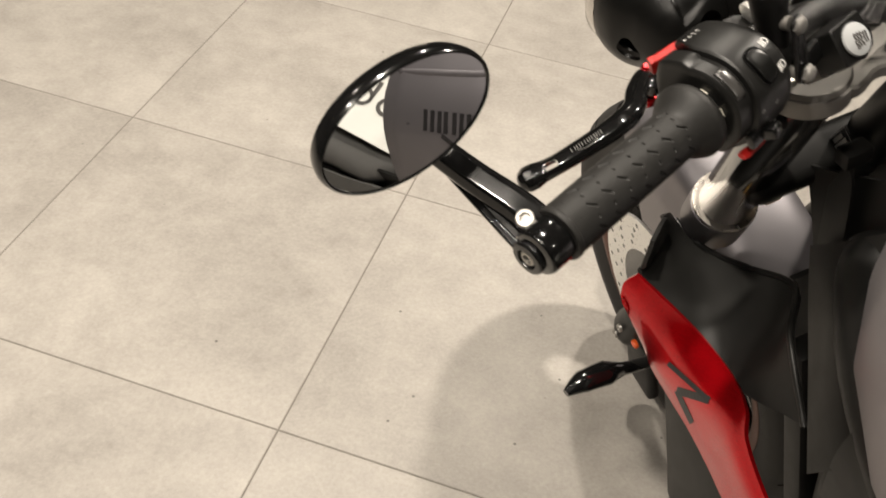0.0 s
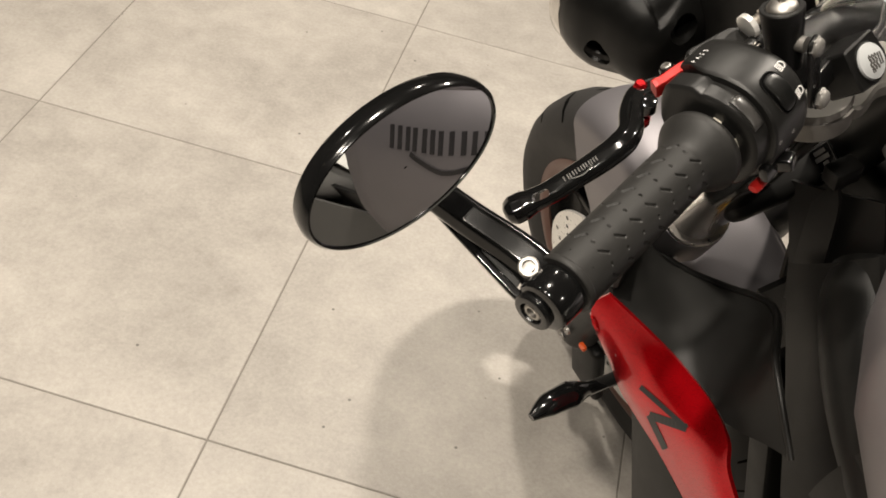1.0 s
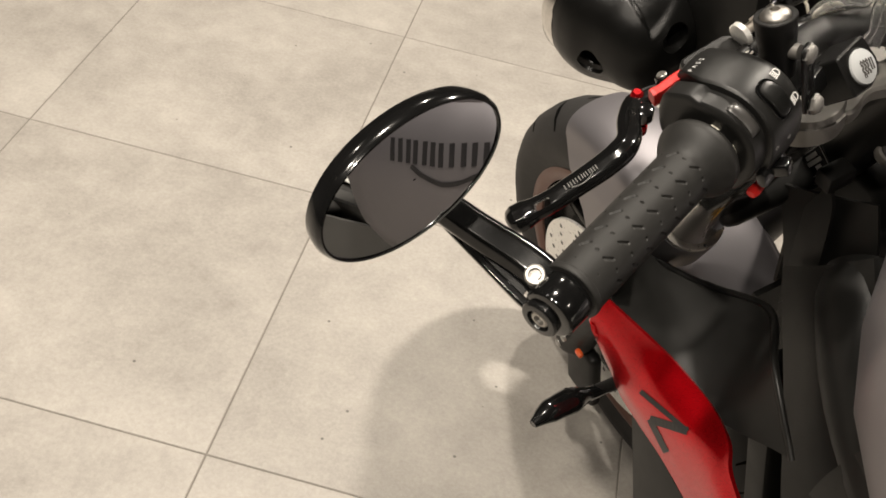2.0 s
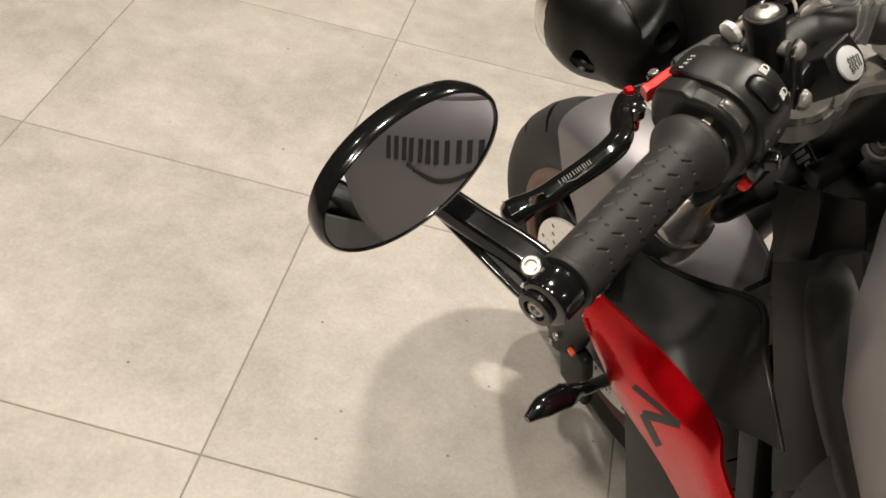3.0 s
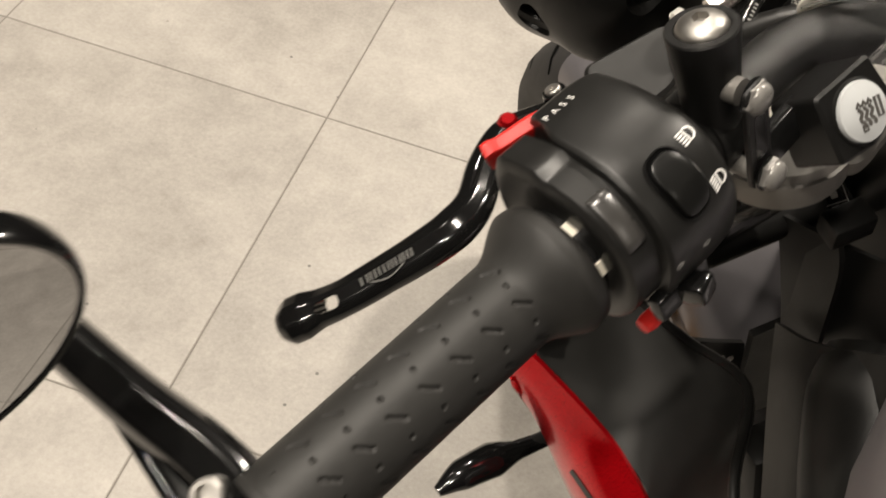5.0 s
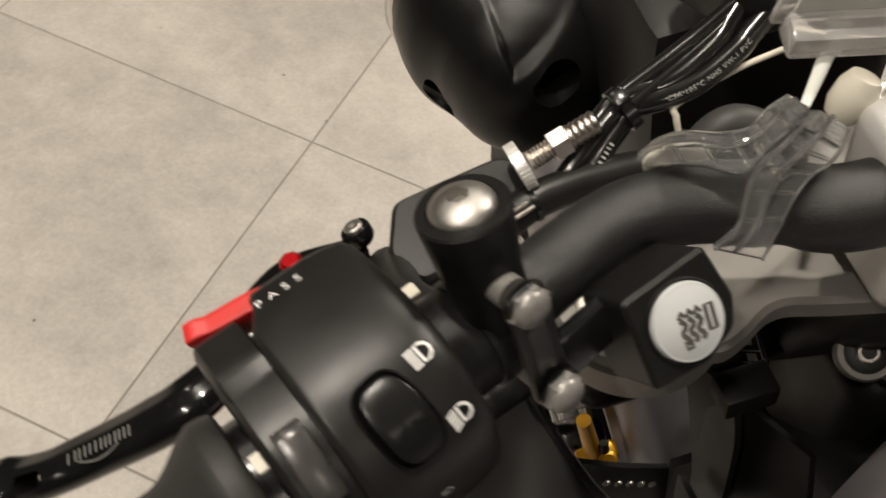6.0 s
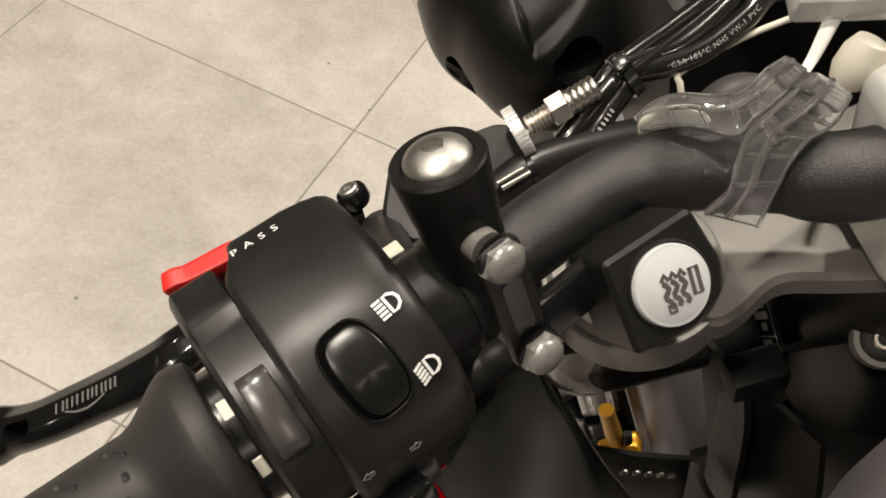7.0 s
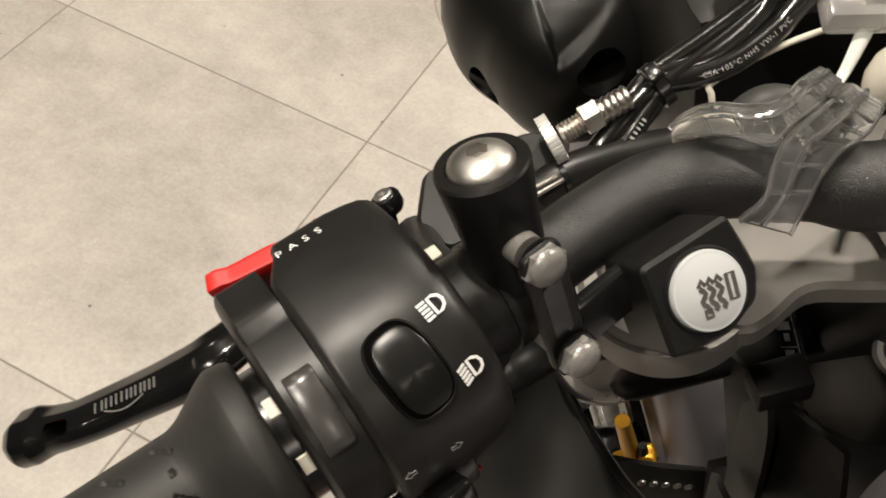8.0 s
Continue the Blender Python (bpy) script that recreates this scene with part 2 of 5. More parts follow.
def tube(pts, radii, seg=16, n=6, flat=1.0, up=(0, 0, 1)):
    """A rounded rod along a smooth path; flat squeezes it across."""
    path = smooth_path(pts, n) if n > 1 else [Vector(p) for p in pts]
    radii = radii if isinstance(radii, (list, tuple)) else [radii, radii]
    rings = []
    side = None
    for i, p in enumerate(path):
        tan = (path[min(i + 1, len(path) - 1)] - path[max(i - 1, 0)]).normalized()
        if side is None:
            side = tan.cross(Vector(up))
            side = side.normalized() if side.length > 1e-4 else tan.orthogonal().normalized()
        side = (side - tan * side.dot(tan)).normalized()
        top = side.cross(tan)
        r = blend(radii, i / (len(path) - 1))
        rings.append([p + r * (math.cos(2 * math.pi * k / seg) * side + flat * math.sin(2 * math.pi * k / seg) * top) for k in range(seg)])
    return skin(rings)


def eased(section, r=0.16):
    """The section with its corners rounded and its flats kept flat."""
    out = []
    n = len(section)
    for i in range(n):
        a, b, c = (Vector(section[k % n]) for k in (i - 1, i, i + 1))
        ra, rc = min(r, (a - b).length * 0.3), min(r, (c - b).length * 0.3)
        da, dc = (a - b).normalized(), (c - b).normalized()
        p, q = b + da * ra, b + dc * rc
        out += [b + da * ra * 1.5, p, p * 0.25 + b * 0.5 + q * 0.25, q, b + dc * rc * 1.5]
    return [tuple(v) for v in out]


def prism(pts, section, scales, up, n=6):
    """Sweeps a polygon section (across, up) along a smooth path; its up side leans to up."""
    path = smooth_path(pts, n) if n > 1 else [Vector(p) for p in pts]
    rings = []
    for i, p in enumerate(path):
        tan = (path[min(i + 1, len(path) - 1)] - path[max(i - 1, 0)]).normalized()
        side = tan.cross(Vector(up)).normalized()
        top = side.cross(tan)
        r = blend(scales, i / (len(path) - 1))
        rings.append([p + (side * x + top * y) * r for x, y in section])
    return skin(rings)


def cut(bm, *cutters):
    """Takes the cutters out of a closed mesh."""
    me = bpy.data.meshes.new("body")
    bm.to_mesh(me)
    bm.free()
    body = new("body", me)
    tools = []
    for c in cutters:
        bmesh.ops.recalc_face_normals(c, faces=c.faces[:])
        cm = bpy.data.meshes.new("cutter")
        c.to_mesh(cm)
        c.free()
        tool = new("cutter", cm)
        tools.append(tool)
        mod = body.modifiers.new("cut", "BOOLEAN")
        mod.operation, mod.object, mod.solver = "DIFFERENCE", tool, "EXACT"
    done = bpy.data.meshes.new_from_object(body.evaluated_get(bpy.context.evaluated_depsgraph_get()))
    out = bmesh.new()
    out.from_mesh(done)
    for ob in (body, *tools):
        data = ob.data
        bpy.data.objects.remove(ob)
        bpy.data.meshes.remove(data)
    bpy.data.meshes.remove(done)
    return out


def mark_stems(place, width, height, stroke, lift):
    """A maker's mark as plain upright bars in an uneven rhythm, and a curved line under them."""
    bars = []
    for x in (0.065, 0.17, 0.235, 0.315, 0.39, 0.475, 0.555, 0.62, 0.685, 0.765, 0.825, 0.895, 0.965):
        u = (x - 0.5) * width
        bars.append(ribbon([(u, -height / 2), (u + 0.08 * height, height / 2)], stroke, place, lift))
    arc = [((-0.30 + 0.60 * k / 14) * width, -height * (0.62 + 0.62 * math.sin(math.pi * k / 14))) for k in range(15)]
    return bars, ribbon(arc, stroke * 0.8, place, lift)


def lathe(profile, m, seg=32):
    """Turns (z, r) pairs round the z axis of the frame m."""
    rings = [[m @ Vector((r * math.cos(2 * math.pi * k / seg), r * math.sin(2 * math.pi * k / seg), z)) for k in range(seg)] for z, r in profile]
    return skin(rings)


def box(size, m, bevel=0.0, seg=2):
    bm = bmesh.new()
    bmesh.ops.create_cube(bm, size=1.0)
    for v in bm.verts:
        v.co = Vector((v.co.x * size[0], v.co.y * size[1], v.co.z * size[2]))
    if bevel:
        bmesh.ops.bevel(bm, geom=bm.edges[:], offset=bevel, segments=seg, affect="EDGES", profile=0.5)
    bmesh.ops.transform(bm, matrix=m, verts=bm.verts[:])
    return bm


def rounded(outline, radius, seg=4):
    """A polygon in 2D with its corners rounded."""
    out = []
    n = len(outline)
    for i in range(n):
        a, b, c = (Vector(outline[k % n]) for k in (i - 1, i, i + 1))
        ra = min(radius, (a - b).length * 0.45, (c - b).length * 0.45)
        p, q = b + (a - b).normalized() * ra, b + (c - b).normalized() * ra
        for k in range(seg + 1):
            t = k / seg
            out.append(p * (1 - t) ** 2 + b * 2 * t * (1 - t) + q * t * t)
    return out


def slab(outline, thick, m, bevel=0.0, radius=0.0):
    """A plate of the outline (x, y), from z = 0 to thick, with its top and bottom edges bevelled."""
    pts = rounded(outline, radius) if radius else [Vector(p) for p in outline]
    n = len(pts)
    cen = sum(pts, Vector((0, 0))) / n

    def ring(z, inset):
        out = []
        for i in range(n):
            a, b, c = pts[i - 1], pts[i], pts[(i + 1) % n]
            d = (c - a)
            if d.length < 1e-9:
                d = Vector((1, 0))
            d.normalize()
            nrm = Vector((d.y, -d.x))
            if nrm.dot(b - cen) < 0 and radius == 0:
                nrm = -nrm
            q = b - nrm * inset
            out.append(m @ Vector((q.x, q.y, z)))
        return out

    area = sum(pts[i - 1].x * pts[i].y - pts[i].x * pts[i - 1].y for i in range(n))
    if area < 0:
        pts.reverse()
    if bevel:
        rings = [ring(0, bevel), ring(bevel, 0), ring(thick - bevel, 0), ring(thick, bevel)]
    else:
        rings = [ring(0, 0), ring(thick, 0)]
    return skin(rings)


def patch(rows, thick, n=6, away=None):
    """A smooth sheet through a coarse grid of points, given a thickness on its back."""
    fine = [smooth_path(r, n) for r in rows]
    cols = list(zip(*fine))
    cols = [smooth_path(c, n) for c in cols]
    grid = list(zip(*cols))
    h, w = len(grid), len(grid[0])
    nrm = [[None] * w for _ in range(h)]
    for i in range(h):
        for j in range(w):
            du = grid[i][min(j + 1, w - 1)] - grid[i][max(j - 1, 0)]
            dv = grid[min(i + 1, h - 1)][j] - grid[max(i - 1, 0)][j]
            k = du.cross(dv)
            k = k.normalized() if k.length > 1e-12 else Vector((0, 0, 1))
            if away is not None and k.dot(Vector(away)) < 0:
                k = -k
            nrm[i][j] = k
    bm = bmesh.new()
    top = [[bm.verts.new(grid[i][j]) for j in range(w)] for i in range(h)]
    bot = [[bm.verts.new(grid[i][j] - nrm[i][j] * thick) for j in range(w)] for i in range(h)]
    for i in range(h - 1):
        for j in range(w - 1):
            bm.faces.new((top[i][j], top[i][j + 1], top[i + 1][j + 1], top[i + 1][j]))
            bm.faces.new((bot[i][j], bot[i + 1][j], bot[i + 1][j + 1], bot[i][j + 1]))
    for i in range(h - 1):
        bm.faces.new((top[i][0], top[i + 1][0], bot[i + 1][0], bot[i][0]))
        bm.faces.new((top[i][-1], bot[i][-1], bot[i + 1][-1], top[i + 1][-1]))
    for j in range(w - 1):
        bm.faces.new((top[0][j], bot[0][j], bot[0][j + 1], top[0][j + 1]))
        bm.faces.new((top[-1][j], top[-1][j + 1], bot[-1][j + 1], bot[-1][j]))
    return bm


def merge(*bms):
    """Several pieces of one part as one mesh."""
    out = bmesh.new()
    for b in bms:
        me = bpy.data.meshes.new("tmp")
        b.to_mesh(me)
        b.free()
        out.from_mesh(me)
        bpy.data.meshes.remove(me)
    return out


def ribbon(pts, width, place, lift, closed=False):
    """A flat printed stroke through 2D points; place(x, y, h) lays it on a surface."""
    n = len(pts)
    p = [Vector(q) for q in pts]
    bm = bmesh.new()
    rows = []
    for i in range(n):
        a, c = (p[i - 1], p[(i + 1) % n]) if closed else (p[max(i - 1, 0)], p[min(i + 1, n - 1)])
        d = (c - a).normalized()
        k = Vector((-d.y, d.x)) * width / 2
        rows.append([bm.verts.new(place(*(p[i] + s * k), h)) for s, h in ((-1, 0), (-1, lift), (1, lift), (1, 0))])
    pairs = list(zip(rows, rows[1:])) + ([(rows[-1], rows[0])] if closed else [])
    for a, b in pairs:
        for i in range(4):
            bm.faces.new((a[i], a[(i + 1) % 4], b[(i + 1) % 4], b[i]))
    if not closed:
        bm.faces.new(rows[0])
        bm.faces.new(rows[-1][::-1])
    return bm


def lettering(body, size, place, lift, spacing=1.0):
    """Words in the built-in font, laid on a surface by place(x, y, h), centred on (0, 0)."""
    cu = bpy.data.curves.new("words", "FONT")
    cu.body, cu.size, cu.align_x, cu.align_y = body, size, "CENTER", "CENTER"
    cu.space_character, cu.extrude, cu.resolution_u = spacing, 0.0, 3
    ob = bpy.data.objects.new("words", cu)
    me = bpy.data.meshes.new_from_object(ob)
    bm = bmesh.new()
    bm.from_mesh(me)
    bpy.data.objects.remove(ob)
    bpy.data.curves.remove(cu)
    bpy.data.meshes.remove(me)
    bmesh.ops.triangulate(bm, faces=bm.faces[:])
    for v in bm.verts:
        v.co = place(v.co.x, v.co.y, lift)
    return bm

# ---- frames of the motorcycle ----
BC = Vector((0.4031, -0.3349, 0.9131))
BD = Vector((0.462, 0.858, 0.23)).normalized()
BW = (Vector((0, 0, 1)) - BD * BD.z).normalized()
BU = BW.cross(BD)
BAR = basis(BC, BD, BU, BW)
HEAD = Vector((0.592, -0.136, 0.0))


def heading(deg):
    f = Vector((-math.sin(radians(deg)), math.cos(radians(deg)), 0))
    return f, Vector((-f.y, f.x, 0))


BF, BL = heading(30)
SF, SL = heading(16)


def W(s, u, w):
    """A place by the left grip: along the bar inwards, ahead, up."""
    return BAR @ Vector((s, u, w))


def B(a, b, z):
    """A place by the frame: ahead of the steering head, to the left, height."""
    return HEAD + BF * a + BL * b + Vector((0, 0, z))


def S(a, b, z):
    """The same for the parts that turn with the fork."""
    return HEAD + SF * a + SL * b + Vector((0, 0, z))


def bar_axis(s, u, w, ax, up=(0, 0, 1)):
    """A frame at a place by the grip, its z along ax given in the grip's axes."""
    r = BAR.to_3x3()
    return axis_frame(W(s, u, w), r @ Vector(ax), r @ Vector(up))


def bolt(m, r, h, name, parent, material, socket=True, label="", hexed=False, floor_material=None):
    """A screw head; its socket is a sunken hexagon, its shade painted in by default."""
    seg = 6 if hexed else 24
    prof = [(0, r * 0.98), (h * 0.75, r), (h, r * 0.86)]
    if hexed:
        prof = [(0, r), (h * 0.8, r), (h, r * 0.82)]
    if socket:
        prof += [(h, r * 0.62), (-h * 0.25, r * 0.58)]
    ob = part(name, lathe(prof, m, seg), material, parent, label)
    if socket:
        part("socket", lathe([(-h * 0.24, r * 0.57), (-h * 0.20, r * 0.57), (-h * 0.19, r * 0.05)], m, 6), floor_material or RECESS_SHADE, parent, smooth=False)
    return ob


KF, KL, KU = Vector((-0.6184, 0.7859, 0.0)), Vector((-0.7539, -0.5932, -0.2824)), Vector((-0.2219, -0.1746, 0.9593))
KG = Vector((0.614, 0.296, 0.0))


def K(a, l, h):
    """A place by the leaning motorcycle: ahead of the front axle, left of its middle plane, height along it."""
    return KG + KF * a + KL * l + KU * h


moto = thing("motorcycle", KG, "black, graphite grey and red naked motorcycle standing on tiles", "motorcycle")

# ---- left grip ----
def grip_mesh():
    ns, nt = 300, 168
    s0, s1 = -0.0715, 0.0500
    pitch, rows = 0.0129, 7
    rings = []
    for i in range(ns + 1):
        s = s0 + (s1 - s0) * i / ns
        r = 0.0166
        if s > 0.028:
            k = min(1.0, (s - 0.027) / 0.0165)
            r += 0.0078 * k * k * (2.4 - 1.4 * k)
            lip = max(0.0, (s - 0.0435) / (s1 - 0.0435))
            r -= 0.0022 * (1 - math.sqrt(max(0.0, 1 - lip * lip)))
        if s < s0 + 0.004:
            r += 0.0007 * math.sqrt(max(0.0, 1 - ((s - s0 - 0.002) / 0.002) ** 2))
        ring = []
        for j in range(nt):
            th = 2 * math.pi * j / nt
            cut = 0.0
            if s0 + 0.009 < s < 0.034:
                x = s - 0.0257
                x -= pitch * round(x / pitch)
                kk = th * rows / (2 * math.pi)
                y = (kk - round(kk)) * 2 * math.pi / rows * r
                cut = max(cut, 1 - (x * x + y * y) / 0.0009 ** 2)
                kk = th * rows / (2 * math.pi) + 0.5
                y = (kk - round(kk)) * 2 * math.pi / rows * r
                along, across = 0.72 * x - 0.69 * y, 0.69 * x + 0.72 * y
                along = max(0.0, abs(along) - 0.0027)
                cut = max(cut, 1 - (along * along + across * across) / 0.00075 ** 2)
            rr = r - 0.0009 * min(1.0, max(0.0, cut) * 2.0)
            ring.append(W(s, rr * math.sin(th), rr * math.cos(th)))
        rings.append(ring)
    inner = [W(s1, 0.0135 * math.sin(2 * math.pi * j / nt), 0.0135 * math.cos(2 * math.pi * j / nt)) for j in range(nt)]
    return skin(rings + [inner])


part("grip", grip_mesh(), RUBBER, moto, "ribbed black rubber handlebar grip with slots and dimples")

# ---- bar-end clamp and mirror ----
ALONG = (1, 0, 0)
mirror = part("mirror_mount", lathe([(-0.0175, 0.0110), (-0.0168, 0.0134), (-0.0150, 0.0146), (-0.0010, 0.0148), (0.0006, 0.0140)], bar_axis(-0.0725, 0, 0, ALONG), 40), GLOSS, moto, "gloss black bar-end mirror with an oval glass")
MC = Vector((0.2864, -0.4208, 0.9638))
MN = Vector((0.752, -0.635, 0.177)).normalized()
MU = Vector((-0.567, -0.7576, -0.3236))
MU = (MU - MN * MU.dot(MN)).normalized()
MV = MN.cross(MU)
MA, MB = 0.0494, 0.0300


def oval(scale, grow, depth, n=72):
    return [MC + MU * (MA * scale + grow) * math.cos(2 * math.pi * k / n) + MV * (MB * scale + grow) * math.sin(2 * math.pi * k / n) - MN * depth for k in range(n)]


part("mirror_housing", skin([oval(1, -0.0005, 0.0012), oval(1, 0.0, -0.0012), oval(1, 0.0010, -0.0014), oval(1, 0.0022, 0.0002), oval(1, 0.0028, 0.004), oval(0.97, 0.0030, 0.010), oval(0.86, 0.002, 0.0145), oval(0.5, 0.0, 0.017), oval(0.1, 0.0, 0.0175)], cap=True), GLOSS, mirror, "oval gloss black mirror housing")


def glass_mesh():
    rings = []
    for q in (0.02, 0.2, 0.4, 0.6, 0.8, 0.9, 1.0):
        rings.append([p + MN * (0.0009 - (p - MC).length_squared / (2 * 1.8)) for p in oval(q, -0.0002, 0.0)])
    return skin(rings, cap=False)


part("mirror_glass", glass_mesh(), MIRROR, mirror, "slightly domed oval mirror glass")
A0 = W(-0.0835, 0.0015, 0.0)
SP = W(-0.0796, 0.0164, 0.0084)
A1 = Vector((0.2771, -0.3661, 0.9154))
AD = (A1 - A0).normalized()
AN = Vector((-0.05, -0.60, 0.80))
AN = (AN - AD * AN.dot(AD)).normalized()
AS = AN.cross(AD)
# the arm: a bevelled bar from the clamp past the screw to the back of the mirror
AM = SP - AN * 0.0078 - AS * 0.0030
ARM_SECTION = [(-1.0, -0.50), (-1.0, 0.02), (-0.48, 0.56), (0.72, 0.58), (1.0, 0.28), (1.0, -0.50), (0.70, -0.68), (-0.70, -0.68)]
ARM_SECTION = eased(ARM_SECTION, 0.13)
part("mirror_arm", prism([W(-0.0795, 0.0040, -0.001), AM - AD * 0.004, AM + AD * 0.012, AM.lerp(A1, 0.5), A1, A1 + AD * 0.010 - AN * 0.003], ARM_SECTION, [0.0110, 0.0108, 0.0099, 0.0090, 0.0083, 0.0078], AN, 6), GLOSS, mirror, "bevelled gloss black mirror arm")
FIN = [W(-0.0893, 0.0090, -0.0040), W(-0.0893, 0.0172, -0.0032), W(-0.0860, 0.0466, 0.0010), W(-0.0833, 0.0752, 0.0064), W(-0.0820, 0.0860, 0.0090)]
part("arm_fin", prism(FIN, eased([(-1, -0.8), (-1, 0.6), (-0.6, 1.0), (0.7, 1.0), (1, 0.7), (1, -0.8)], 0.25), [0.0027, 0.0026, 0.0024, 0.0022, 0.0021], AN, 6), GLOSS, mirror)
part("arm_web", patch([FIN[1:4], [AM - AN * 0.003, AM.lerp(A1, 0.45) - AN * 0.003, AM.lerp(A1, 0.85) - AN * 0.003]], 0.0022, 5, AN), DARK, mirror)
part("arm_neck", tube([A1 - AN * 0.002, A1 + AD * 0.008 - AN * 0.004, MC - MN * 0.0165], [0.0050, 0.0060, 0.0080], 16, 5), GLOSS, mirror)
bolt(axis_frame(SP - AN * 0.0018, AN, AD), 0.0055, 0.0034, "screw", mirror, ZINC, label="bright socket-head screw")
part("end_disc", lathe([(0, 0.0106), (0.003, 0.0108), (0.0040, 0.0100), (0.0042, 0.0090), (0.0042, 0.0066), (0.0030, 0.0060), (0.0012, 0.0058)], bar_axis(-0.0895, 0.0025, -0.003, (-1, 0, 0)), 40), GLOSSP, mirror, "black end plug with a countersunk screw")
bolt(bar_axis(-0.0908, 0.0025, -0.003, (-1, 0, 0)), 0.0050, 0.0022, "end_screw", mirror, SATINSTEEL, floor_material=GLOSSP)

# ---- handlebar ----
LEFT = [W(-0.07, 0, 0), W(0.06, 0, 0), W(0.13, 0, 0), W(0.155, 0.0016, -0.002), W(0.176, 0.0004, -0.0034), W(0.194, -0.0080, -0.0038), W(0.2125, -0.0236, -0.0028), W(0.2335, -0.041, -0.003)]


def across(p):
    """The mirror place on the other side of the middle plane."""
    return p - KL * 2 * (p - KG).dot(KL)


RIGHT = [across(p) for p in reversed(LEFT)]
handlebar = part("handlebar", tube(LEFT + RIGHT, [0.0111, 0.0111, 0.0111, 0.0112, 0.0115, 0.0119, 0.0124, 0.0131, 0.0131, 0.0124, 0.0119, 0.0115, 0.0112, 0.0111, 0.0111, 0.0111], 44, 14), SATIN, moto, "black satin tapered handlebar")
part("right_grip", tube([across(W(-0.071, 0, 0)), across(W(0.052, 0, 0))], [0.0166, 0.0166, 0.0166, 0.02], 24, 1), RUBBER, moto)
for b in (0.0265, -0.0265):
    riser = part("bar_riser", box((0.034, 0.042, 0.062), basis(K(-0.309, b, 1.0065), KL, KF, KU), 0.007, 3), SILVER, moto, "bright aluminium handlebar clamp")
    for q in (0.016, -0.016):
        bolt(basis(K(-0.311 + q, b, 1.0372), KL, KF, KU), 0.0046, 0.0035, "clamp_screw", riser, ZINC)

# ---- switch housing ----
PROFILE = [(0.0372, 0.0180), (0.0365, 0.006), (0.030, -0.012), (0.016, -0.026), (-0.004, -0.0305), (-0.022, -0.0245), (-0.0305, -0.0115), (-0.0325, 0.002), (-0.0285, 0.0175), (-0.0185, 0.0285), (-0.006, 0.0338), (0.008, 0.0335), (0.022, 0.0295), (0.0325, 0.0245), (0.0358, 0.0222)]


def closed_curve(pts, n):
    p = [Vector((x, y, 0)) for x, y in pts]
    m = len(p)
    out = []
    for i in range(m):
        a, b, c, d = p[i - 1], p[i], p[(i + 1) % m], p[(i + 2) % m]
        for k in range(n):
            t = k / n
            out.append(0.5 * ((2 * b) + (c - a) * t + (2 * a - 5 * b + 4 * c - d) * t * t + (3 * b - a - 3 * c + d) * t ** 3))
    return [(v.x, v.y) for v in out]


CURVE = closed_curve(PROFILE, 6)
POLAR = sorted((math.atan2(u, w), math.hypot(u, w)) for u, w in CURVE)


def radius_at(th):
    th = (th + math.pi) % (2 * math.pi) - math.pi
    angles = [a for a, _ in POLAR]
    return float(np.interp(th, angles, [r for _, r in POLAR], period=2 * math.pi))


def on_case(s, th, h=0.0, scale=1.0):
    """A place on the switch housing: along the bar, angle from the top forwards, height above it."""
    r = radius_at(th) * scale + h
    return W(s, r * math.sin(th), r * math.cos(th))


def ease(x, a, b):
    t = min(1.0, max(0.0, (x - a) / (b - a)))
    return t * t * (3 - 2 * t)


def case_mesh(stations, corner=0.0, lift=None):
    """stations: (s, scale, inset, share of the corner cut off at the front)."""
    rings = []
    for s, scale, inset, share in stations:
        ring = []
        for u, w in CURVE:
            r, deg = math.hypot(u, w), math.degrees(math.atan2(u, w))
            k = (r * scale - inset + (lift(deg) if lift else 0.0)) / r
            ring.append(W(s + corner * share * ease(deg, 34, 58) * (1 - ease(deg, 100, 125)), u * k, w * k))
        rings.append(ring)
    return skin(rings)


case = part("switch_housing", case_mesh([(0.0674, 0.86, 0.0, 1), (0.0680, 0.97, 0.0, 1), (0.0683, 1, 0.0009, 1), (0.0690, 1, 0.0002, 1), (0.0700, 1, 0.0, 1), (0.080, 1, 0.0, 0.4), (0.0900, 1, 0.0, 0), (0.0960, 0.985, 0.0, 0), (0.1000, 0.965, 0.0, 0), (0.1022, 0.945, 0.0004, 0), (0.1034, 0.93, 0.0014, 0), (0.1040, 0.88, 0.003, 0), (0.1042, 0.45, 0.0, 0)], 0.0056), PLASTIC, moto, "black plastic handlebar switch housing")
part("housing_collar", case_mesh([(0.0540, 0.80, 0.003, 0), (0.0543, 0.84, 0.0014, 0), (0.0552, 0.868, 0.0006, 0), (0.0560, 0.872, 0.0, 0), (0.0676, 0.872, 0.0, 0), (0.0682, 0.85, 0.001, 0)], 0.0, lambda d: 0.0022 * ease(d, 26, 31) * (1 - ease(d, 96, 110))), PLASTIC, case, "black housing collar with a flat front facet")
part("inner_sleeve", lathe([(0, 0.0125), (0.0005, 0.0187), (0.010, 0.0187), (0.0105, 0.0125)], bar_axis(0.0485, 0, 0, ALONG), 40), GLOSSP, case)
for th0 in (-0.05, -0.92, 2.2):
    rings = []
    for s in (0.0512, 0.0545):
        rings.append([W(s, r * math.sin(th0 + d), r * math.cos(th0 + d)) for r, d in ((0.0185, -0.15), (0.0193, -0.13), (0.0193, 0.13), (0.0185, 0.15))])
    part("spacer", skin(rings), CREAM, case, "pale plastic spacer block", smooth=False)


